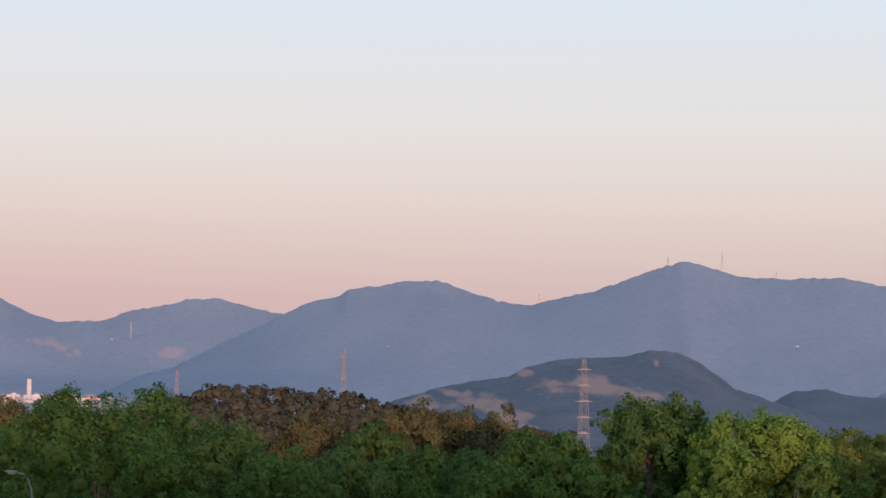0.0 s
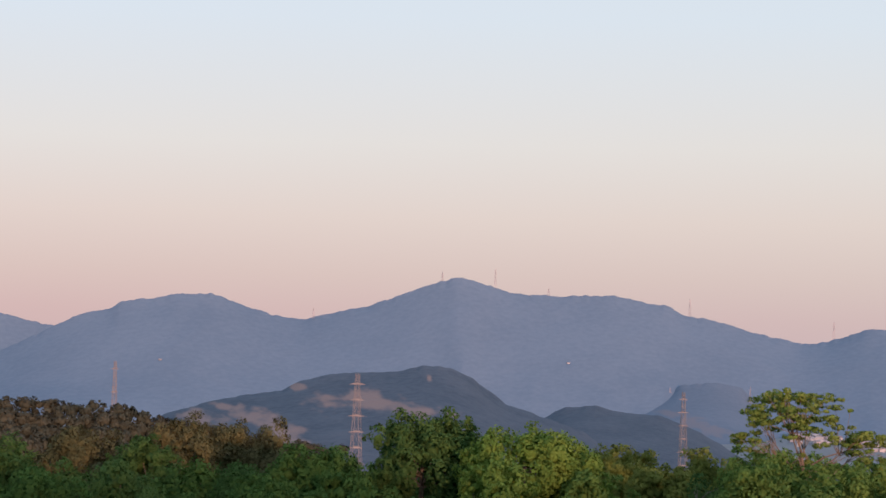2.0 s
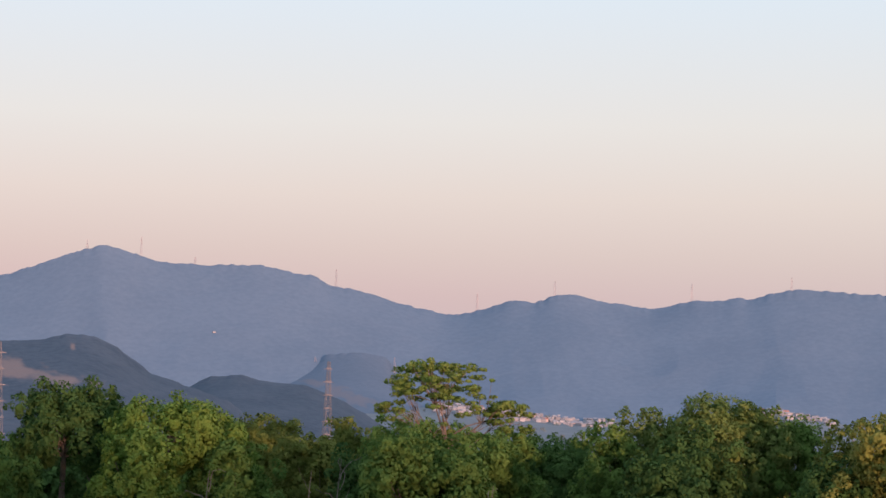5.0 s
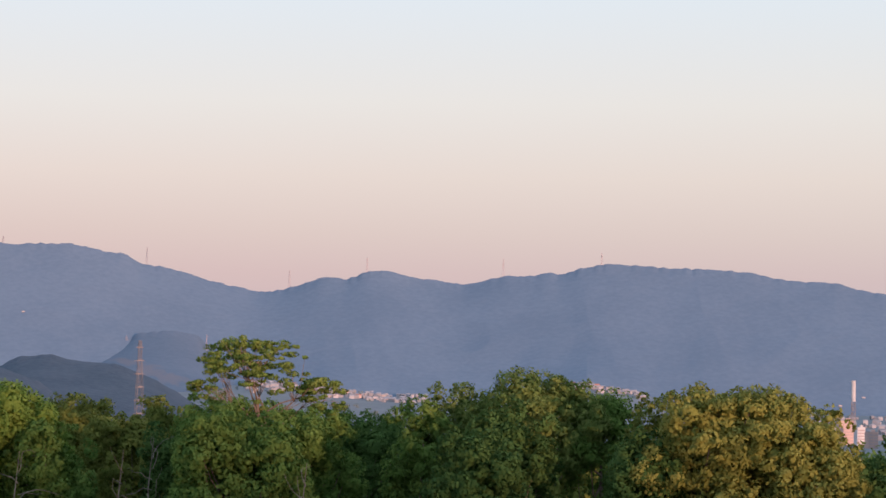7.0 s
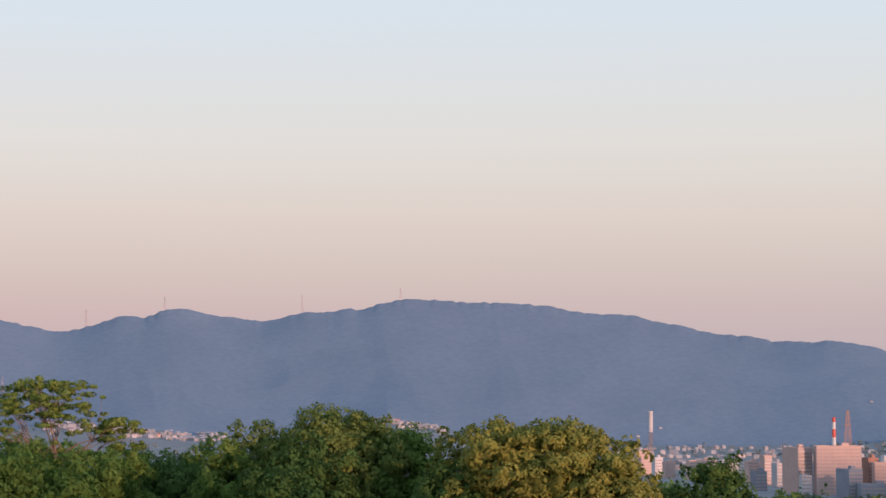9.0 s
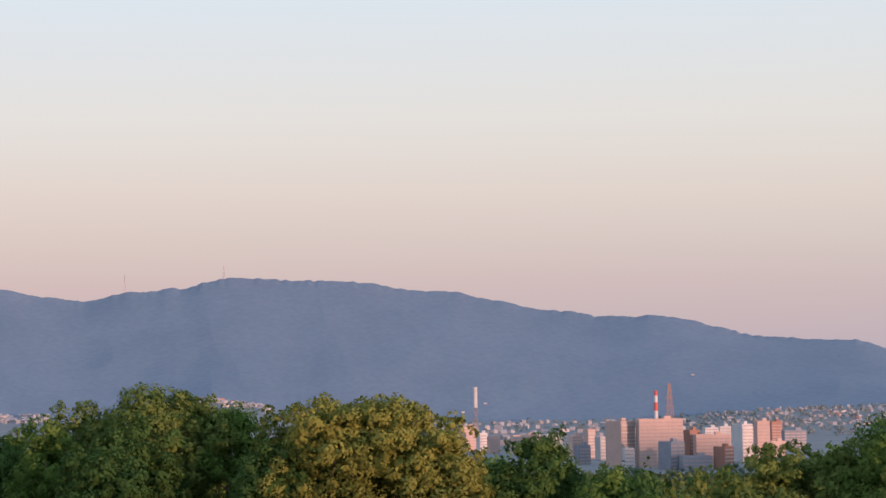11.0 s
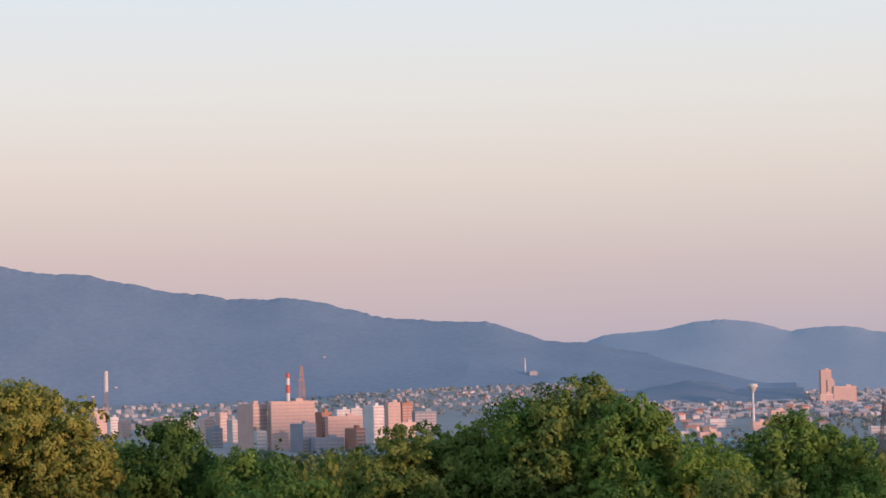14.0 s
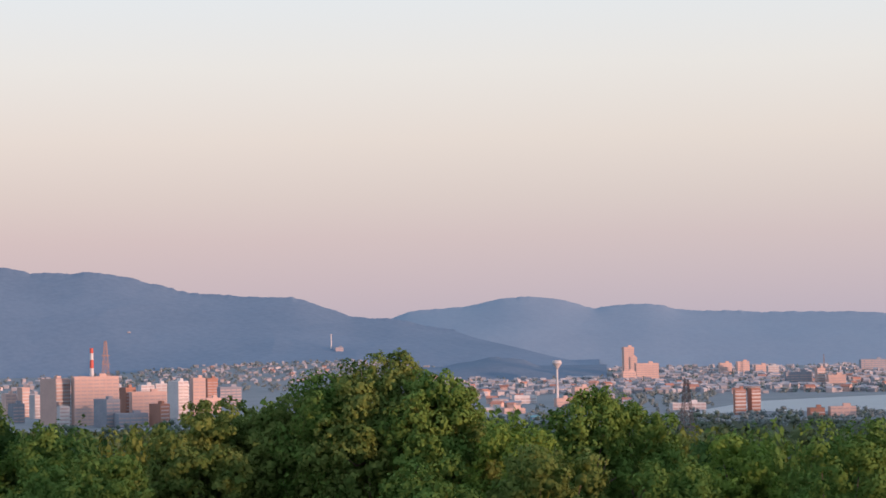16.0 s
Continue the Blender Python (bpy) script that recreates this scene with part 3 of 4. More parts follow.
TREES = [
    # bearing, distance, elevation of the top, width in metres, leaf, label, lobes, lobe size
    (-8.25, 128, -0.24, 9.4, M_MID, G_LAB, 34, 0.26), (-10.9, 165, -0.36, 7.5, M_BROWN, B_LAB, 24, 0.3), (-10.2, 140, -1.0, 5.5, M_MID, G_LAB, 20, 0.3),
    (-5.4, 122, -0.95, 5.6, M_DARK, Y_LAB, 22, 0.3), (-6.6, 118, -1.5, 4.8, M_MID, G_LAB, 18, 0.32), (-4.2, 114, -1.75, 4.2, M_MID, G_LAB, 18, 0.32),
    (-3.1, 168, -0.76, 6.2, M_BROWN, B_LAB, 22, 0.32), (-0.75, 172, -0.47, 5.6, M_BROWN, B_LAB, 20, 0.3), (0.75, 178, -0.54, 8.4, M_BROWN, B_LAB, 28, 0.28),
    (-1.6, 160, -0.95, 5.0, M_DARK, D_LAB, 18, 0.32), (-2.6, 120, -1.55, 6.2, M_DARK, D_LAB, 26, 0.28), (-0.6, 124, -1.6, 5.6, M_MID, G_LAB, 22, 0.3), (0.6, 150, -1.55, 5.5, M_DARK, D_LAB, 22, 0.3),
    (2.35, 122, -1.09, 6.2, M_MID, G_LAB, 26, 0.28), (1.6, 116, -1.8, 4.5, M_MID, G_LAB, 18, 0.32), (3.4, 118, -1.65, 4.2, M_MID, G_LAB, 18, 0.32),
    (5.05, 126, -0.30, 6.0, M_DARK, D_LAB, 30, 0.27), (5.85, 126, -0.07, 2.8, M_DARK, D_LAB, 12, 0.36),
    (7.7, 122, -0.55, 5.6, M_LIME, Y_LAB, 28, 0.27), (8.8, 122, -0.80, 4.0, M_LIME, Y_LAB, 18, 0.3), (6.9, 118, -1.35, 4.0, M_LIME, Y_LAB, 18, 0.3),
    (10.1, 142, -0.82, 5.2, M_MIX, B_LAB, 22, 0.28), (11.9, 140, -0.84, 4.9, M_MIX, X_LAB, 22, 0.27), (11.0, 128, -1.3, 4.6, M_MIX, X_LAB, 20, 0.28), (9.3, 120, -1.5, 4.2, M_GREEN, G_LAB, 18, 0.3),
    (13.3, 128, -0.68, 4.8, M_GREEN, G_LAB, 24, 0.26), (12.6, 120, -1.45, 4.0, M_DARK, D_LAB, 18, 0.3), (14.9, 124, -1.0, 4.6, M_GREEN, G_LAB, 22, 0.28), (15.9, 126, -1.05, 4.0, M_GREEN, G_LAB, 20, 0.28),
    (13.9, 108, -0.95, 3.4, M_GREEN, G_LAB, 18, 0.3), (14.6, 106, -1.2, 3.2, M_GREEN, G_LAB, 18, 0.3), (13.1, 106, -1.2, 3.2, M_GREEN, G_LAB, 18, 0.3),
    (16.9, 136, -1.32, 4.8, M_DARK, D_LAB, 20, 0.3), (17.5, 150, -1.2, 4.2, M_DARK, D_LAB, 18, 0.3), (18.35, 120, -0.80, 3.4, M_GREEN, G_LAB, 18, 0.3), (19.4, 122, -0.50, 4.2, M_WARM, G_LAB, 24, 0.27),
    (21.15, 120, -0.14, 6.4, M_WARM, G_LAB, 34, 0.25), (20.4, 116, -0.95, 4.0, M_DARK, D_LAB, 20, 0.28), (22.8, 120, -0.67, 4.4, M_GREEN, G_LAB, 22, 0.28), (19.6, 112, -1.6, 4.6, M_DARK, D_LAB, 20, 0.28),
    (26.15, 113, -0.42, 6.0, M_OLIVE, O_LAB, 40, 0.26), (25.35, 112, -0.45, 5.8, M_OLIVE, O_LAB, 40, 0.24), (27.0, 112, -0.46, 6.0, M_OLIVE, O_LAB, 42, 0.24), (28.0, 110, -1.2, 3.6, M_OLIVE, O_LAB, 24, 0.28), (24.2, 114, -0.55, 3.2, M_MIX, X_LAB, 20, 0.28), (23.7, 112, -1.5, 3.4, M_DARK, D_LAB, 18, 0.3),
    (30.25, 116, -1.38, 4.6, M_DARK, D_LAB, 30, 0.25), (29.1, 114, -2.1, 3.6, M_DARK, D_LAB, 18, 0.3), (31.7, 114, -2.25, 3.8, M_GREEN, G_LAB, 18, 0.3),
    (36.7, 112, -1.58, 5.4, M_WARM, X_LAB, 36, 0.24), (35.4, 110, -2.1, 4.0, M_WARM, X_LAB, 24, 0.27), (37.9, 110, -1.5, 4.2, M_WARM, X_LAB, 24, 0.27),
    (39.5, 107, -1.1, 5.0, M_WARM, X_LAB, 30, 0.25), (41.2, 106, -1.12, 4.4, M_GREEN, G_LAB, 30, 0.25), (35.9, 109, -1.72, 5.0, M_WARM, X_LAB, 30, 0.25),
    (40.3, 108, -0.63, 5.0, M_WARM, "large dark green camphor tree with a high crown", 42, 0.23), (38.9, 108, -1.15, 4.2, M_GREEN, G_LAB, 24, 0.27), (42.0, 108, -1.45, 3.2, M_WARM, X_LAB, 24, 0.27),
    (43.2, 104, -2.4, 3.6, M_LIME, Y_LAB, 18, 0.3), (45.1, 112, -1.58, 3.6, M_GREEN, G_LAB, 22, 0.28), (46.4, 114, -1.9, 4.3, M_GREEN, G_LAB, 24, 0.27), (48.6, 108, -2.66, 3.8, M_LIME, X_LAB, 22, 0.28), (51.4, 106, -2.5, 5.4, M_GREEN, G_LAB, 26, 0.26),
    (41.2, 98, -3.2, 4.2, M_GREEN, G_LAB, 20, 0.3), (44.1, 98, -2.95, 4.6, M_WARM, X_LAB, 22, 0.28), (47.4, 98, -3.4, 3.6, M_GREEN, G_LAB, 20, 0.3), (33.6, 100, -3.0, 3.8, M_GREEN, G_LAB, 20, 0.3), (32.0, 104, -3.0, 3.8, M_GREEN, G_LAB, 20, 0.3),
]
# crowns that stand clear of the undergrowth on bare limbs: bearing, depth of the crown in metres
OPEN = {5.05: 4.6, 7.7: 3.4, 14.9: 3.2, 21.15: 6.0}
for k, (az, d, el, width, mat, lab, count, size) in enumerate(TREES):
    tree(az, d, el - 0.06, width * 1.12, mat, lab, size, seed=k, crown=OPEN.get(az), rise=0.05 if lab in (O_LAB, X_LAB) else 0.22, limbs=14 if az in OPEN else 7)


# the tall umbrella tree with an open crown and bare limbs
def umbrella_tree(az, d, el):
    rng = np.random.default_rng(77)
    base = place(az, d)
    top = height_at(el, d) - base.z
    root = new("umbrella_tree")
    root.location = base
    tagged(root, "tall umbrella-shaped tree with an open crown above the woods", "tree")
    right = Vector((math.cos(radians(az)), -math.sin(radians(az)), 0))
    away = Vector((math.sin(radians(az)), math.cos(radians(az)), 0))
    # open domes of small flat leaf tufts: side offset, drop of the dome's top, half width, depth, number
    c, r = [], []
    for side, drop, half, deep, count in ((0.0, 0.0, 3.2, 2.4, 150), (3.25, 1.75, 1.4, 1.6, 42), (-2.4, 1.95, 0.5, 0.5, 8), (-0.2, 2.9, 1.5, 1.6, 26)):
        for j in range(count):
            a, u = rng.uniform(0, 2 * math.pi), math.sqrt(rng.uniform(0, 1))
            wide = half * (0.86 + 0.16 * math.sin(3 * a + 1.2) + 0.10 * math.sin(5 * a))
            lift = math.sqrt(max(0.0, 1 - u * u)) * deep * 0.62
            layer = rng.choice((0.0, 0.0, 0.3, 0.6, 0.85)) * deep * 0.6
            p = right * (side + wide * u * math.cos(a)) + away * (wide * 0.8 * u * math.sin(a)) + Vector((0, 0, top - drop - deep * 0.62 - 0.1 + lift - layer + rng.normal() * 0.16))
            c.append(p)
            r.append(rng.uniform(0.15, 0.36))
    c, r = np.array(c), np.array(r)
    part("crown", foliage("crown", c, r, (r * r * 620).astype(int) + 16, 0.10, rng, M_UMBRELLA, None, 0.42, 1, 0.2), root)
    f = Vector((0, 0, top - 4.6)) + right * 0.5
    trunk = [Vector((0, 0, -0.3)), Vector((0, 0, top - 8)) + right * 0.3, f, f + Vector((0, 0, 1.9)) - right * 0.25]
    part("trunk", tubes_mesh("trunk", [(trunk, (0.2, 0.15, 0.10, 0.05))], M_BARK, 8), root)
    # main limbs, each forking into twigs that end in the tufts round it
    heads = c[rng.permutation(len(c))[:11]]
    near = np.argmin(((c[:, None] - heads[None]) ** 2).sum(2), 1)
    for h, head in enumerate(heads):
        s = f.lerp(trunk[3], rng.uniform(-0.3, 1.0))
        fork = s.lerp(Vector(head), 0.62) + Vector((0, 0, -0.3)) + Vector(rng.normal(size=3) * 0.14)
        m = s.lerp(fork, 0.5) + Vector(rng.normal(size=3) * 0.16)
        limb = part("limb", tubes_mesh("limb", [([s, m, fork], (0.05, 0.036, 0.024))], M_BARK, 5), root)
        for k in np.nonzero(near == h)[0][::2]:
            e = Vector(c[k])
            b = fork.lerp(e, 0.5) + Vector(rng.normal(size=3) * 0.09)
            part("twig", tubes_mesh("twig", [([fork, b, e], (0.02, 0.014, 0.007))], M_BARK, 4), limb)


umbrella_tree(14.13, 112, 0.58)

# a leafless tree with pale twisted branches among the green
def bare_tree(az, d, el, seed):
    rng = np.random.default_rng(seed)
    b = place(az, d)
    h = height_at(el, d) - b.z
    root = new("bare_tree")
    root.location = b
    tagged(root, "leafless tree with pale twisted branches in the woods", "tree")
    right = Vector((math.cos(radians(az)), -math.sin(radians(az)), 0))
    stem = [Vector((0, 0, -0.3)), Vector((0.1, 0, h * 0.5)), Vector((0, 0.1, h * 0.75)), right * 0.2 + Vector((0, 0, h))]
    part("trunk", tubes_mesh("trunk", [(stem, (0.08, 0.045, 0.032, 0.010))], M_PALE_BARK, 7), root)
    for k in range(9):
        p = stem[1].lerp(stem[3], k / 10)
        pts, dirn = [p], right * rng.choice((-1, 1)) * rng.uniform(0.6, 1) + Vector((0, 0, rng.uniform(-0.1, 0.6)))
        for j in range(5):
            dirn = (dirn + Vector(rng.normal(size=3) * 0.45)).normalized()
            p = p + dirn * rng.uniform(0.25, 0.5)
            pts.append(p)
        part("limb", tubes_mesh("limb", [(pts, (0.022, 0.02, 0.018, 0.014, 0.010, 0.006))], M_PALE_BARK, 5), root)


for az, d, el, seed in [(11.7, 112, -1.85, 3), (10.97, 100, -2.15, 4), (8.5, 100, -2.2, 5), (15.4, 100, -2.4, 6)]:
    bare_tree(az, d, el, seed)

# understorey between and behind the tall trees
fill_el = [(-12, -0.9), (-6, -1.3), (-2, -1.5), (2, -1.6), (7, -1.2), (12, -1.3), (17, -1.55), (22, -1.2), (28, -2.0), (31, -2.35), (36, -2.2), (41, -1.8), (44, -2.8), (47, -2.75), (52, -3.0), (54, -3.0)]
fa, fe = zip(*fill_el)
protos = [tree(-14.0 - k, 190, -1.0, 7.5, m, lab, 0.3, seed=200 + k, density=0.5, leaf=0.30, limbs=3) for k, (m, lab) in enumerate([(M_GREEN, G_LAB), (M_DARK, D_LAB), (M_MIX, X_LAB), (M_DARK, D_LAB)])]
proto_total = [height_at(-1.0, 190) - o.location.z for o in protos]
k = 0
for az in np.arange(-11.6, 54, 0.95):
    for d in (175,):
        k += 1
        j = int(RNG.integers(4))
        a = az + RNG.uniform(-0.4, 0.4)
        dd = d + RNG.uniform(-14, 14)
        b = place(a, dd)
        want = height_at(np.interp(a, fa, fe) - RNG.uniform(0, 0.35) - (0.25 if d < 170 else 0), dd) - b.z
        o = copy_thing(protos[j], pose(b.x, b.y, b.z, 0, 0, RNG.uniform(0, 360)))
        o.scale = (0.95, 0.95, max(0.5, want / proto_total[j]))


# ---- far woods ----
def woods(name, cells, mat, label, seed, leaf=0.55, lobes=5, per=60, under=1):
    """A wood seen from far: many uneven crowns with gaps, one sheet of foliage. cells: bearing, distance, top elevation, crown width."""
    rng = np.random.default_rng(seed)
    c, r, o = [], [], []
    for az, d, el, w in cells:
        b = place(az, d)
        top = height_at(el, d) if el is not None else b.z + w * 0.75
        for j in range(lobes):
            u = rng.normal(size=3)
            u /= np.linalg.norm(u)
            u[2] = abs(u[2]) * 0.9
            rad = w * rng.uniform(0.2, 0.32)
            c.append((b.x + u[0] * w * 0.34, b.y + u[1] * w * 0.34, top - rad - (1 - u[2]) * w * 0.3))
            r.append(rad)
            o.append(u)
        for j in range(under):
            c.append((b.x + rng.normal() * w * 0.2, b.y + rng.normal() * w * 0.2, top - w * rng.uniform(0.6, 1.1)))
            r.append(w * 0.34)
            o.append((0, 0, 1))
    c, r, o = np.array(c), np.array(r), np.array(o, dtype=float)
    ob = new(name, foliage(name, c, r, np.full(len(c), per), leaf, rng, mat, o, 0.85, 1, 0.66, 6 if per > 30 else 0, 0.45))
    return tagged(ob, label, "woods", kind="stuff")


def brown_hill_cells():
    rng = np.random.default_rng(31)
    out = []
    for az in np.arange(-7.6, 3.0, 0.31):
        ridge = np.interp(az, [-8, -6.8, -5.4, -4.5, -3.4, -2.9, -2.3, -1.5, 0, 3], [-0.9, -0.28, 0.14, 0.12, 0.0, 0.05, 0.04, -0.24, -0.42, -0.9])
        for row in range(4):
            out.append((az + rng.uniform(-0.15, 0.15), 430 - row * 36, ridge - row * 0.27 - rng.uniform(0, 0.10), rng.uniform(4.2, 6.0)))
    return out


M_WOODS_BROWN = material("leaf_brown_woods", (0.042, 0.05, 0.04), (0.062, 0.063, 0.047), 0.03, 0.8, 0, 6, per_island=0.3)
woods("woods_brown", brown_hill_cells(), M_WOODS_BROWN, "brownish wooded knoll behind the nearer trees", 41, leaf=0.36, per=85, under=2)


def wood_belt(a0, a1, el0, drop, d0, seed, step=0.5, rows=5, w=6.5):
    rng = np.random.default_rng(seed)
    return [(az + rng.uniform(-0.25, 0.25), d0 - row * 28, el0 - row * drop - rng.uniform(0, 0.14), rng.uniform(0.75, 1.2) * w) for az in np.arange(a0, a1, step) for row in range(rows)]


woods("woods_valley", wood_belt(28, 40, -2.22, 0.2, 420, 51) + wood_belt(42.5, 54, -2.36, 0.2, 500, 52, w=9.0), M_WOODS, "green woods on the slope below the hill", 42, leaf=0.48, per=44)


# ---- river ----
def build_river():
    az = np.arange(46.5, 58.0, 0.25)
    near = np.interp(az, [46.5, 48.0, 49.2, 52.3, 58], [2020, 2060, 2110, 2080, 2050])
    far = np.interp(az, [46.5, 48.0, 49.2, 52.3, 58], [2030, 2180, 2380, 2540, 2600])
    t = np.linspace(0, 1, 5)[:, None]
    R = near[None] + (far - near)[None] * t
    A = np.repeat(az[None], 5, 0)
    v = np.stack([R * np.sin(np.radians(A)), R * np.cos(np.radians(A)), np.full(R.shape, 0.35)], -1).reshape(-1, 3)
    tagged(new("water", quads_mesh("water", v, grid_faces(*R.shape)[:, ::-1], M_WATER, True)), "pale calm river on the plain", "river", kind="structure")


build_river()


# ---- buildings ----
def block_mesh(name, w, d, h, mat):
    """A flat-roofed block with a parapet round the roof and chamfered edges; its front is at -y."""
    bm = bmesh.new()
    bmesh.ops.create_cube(bm, size=1)
    bmesh.ops.scale(bm, vec=(w, d, h), verts=bm.verts)
    bmesh.ops.translate(bm, vec=(0, 0, h / 2), verts=bm.verts)
    bmesh.ops.bevel(bm, geom=bm.edges[:], offset=0.12, segments=1, affect="EDGES")
    top = [f for f in bm.faces if f.normal.z > 0.9]
    r = bmesh.ops.inset_region(bm, faces=top, thickness=0.5)
    bmesh.ops.translate(bm, vec=(0, 0, -1.0), verts=list({v for f in top for v in f.verts}))
    me = bpy.data.meshes.new(name)
    bm.to_mesh(me)
    bm.free()
    me.materials.append(mat)
    return me


def building(az0, az1, el, d, mat, label, turn=18, depth=14, style="windows", bay=5.0, roof_box=True, name="apartment_building", storey=3.1, base_el=None):
    """A block whose outline spans the bearings az0 to az1 and whose roof stands at elevation el."""
    mid = (az0 + az1) / 2
    span = radians(az1 - az0) * d
    depth = min(depth, span * 0.7 / max(math.sin(radians(abs(turn))), 0.2))
    w = max((span - depth * math.sin(radians(abs(turn)))) / math.cos(radians(turn)), span * 0.35)
    base = place(mid, d)
    if base_el is not None:
        base.z = height_at(base_el, d) - 1
    h = max(height_at(el, d) - base.z, 4.0)
    root = new(name)
    root.matrix_basis = pose(base.x, base.y, base.z, 0, 0, -mid + turn)
    tagged(root, label, "building")
    part("wall", block_mesh("wall", w, depth, h, mat), root)
    floors = max(1, int(h / storey))
    bays = max(1, int(w / bay))
    bw = w / bays
    if style == "balcony":
        slab = box_mesh("balcony", bw * bays * 0.97, 1.3, 1.1, M_WHITE)
        for f in range(floors - 1):
            part("balcony", slab, root, "", pose(0, -depth / 2 - 0.6, 1.8 + f * storey))
    pane = box_mesh("window", bw * 0.84, 0.12, storey * 0.40, M_GLASS)
    for f in range(floors):
        for b in range(bays):
            part("window", pane, root, "", pose(-w / 2 + bw * (b + 0.5), -depth / 2 - 0.02, 1.0 + f * storey))
    if roof_box and w > 9:
        part("stair_head", block_mesh("stair_head", min(6.0, w * 0.3), min(5.0, depth * 0.5), 3.4, mat), root, "", pose(w * 0.18, 0, h - 1.02))
    return root


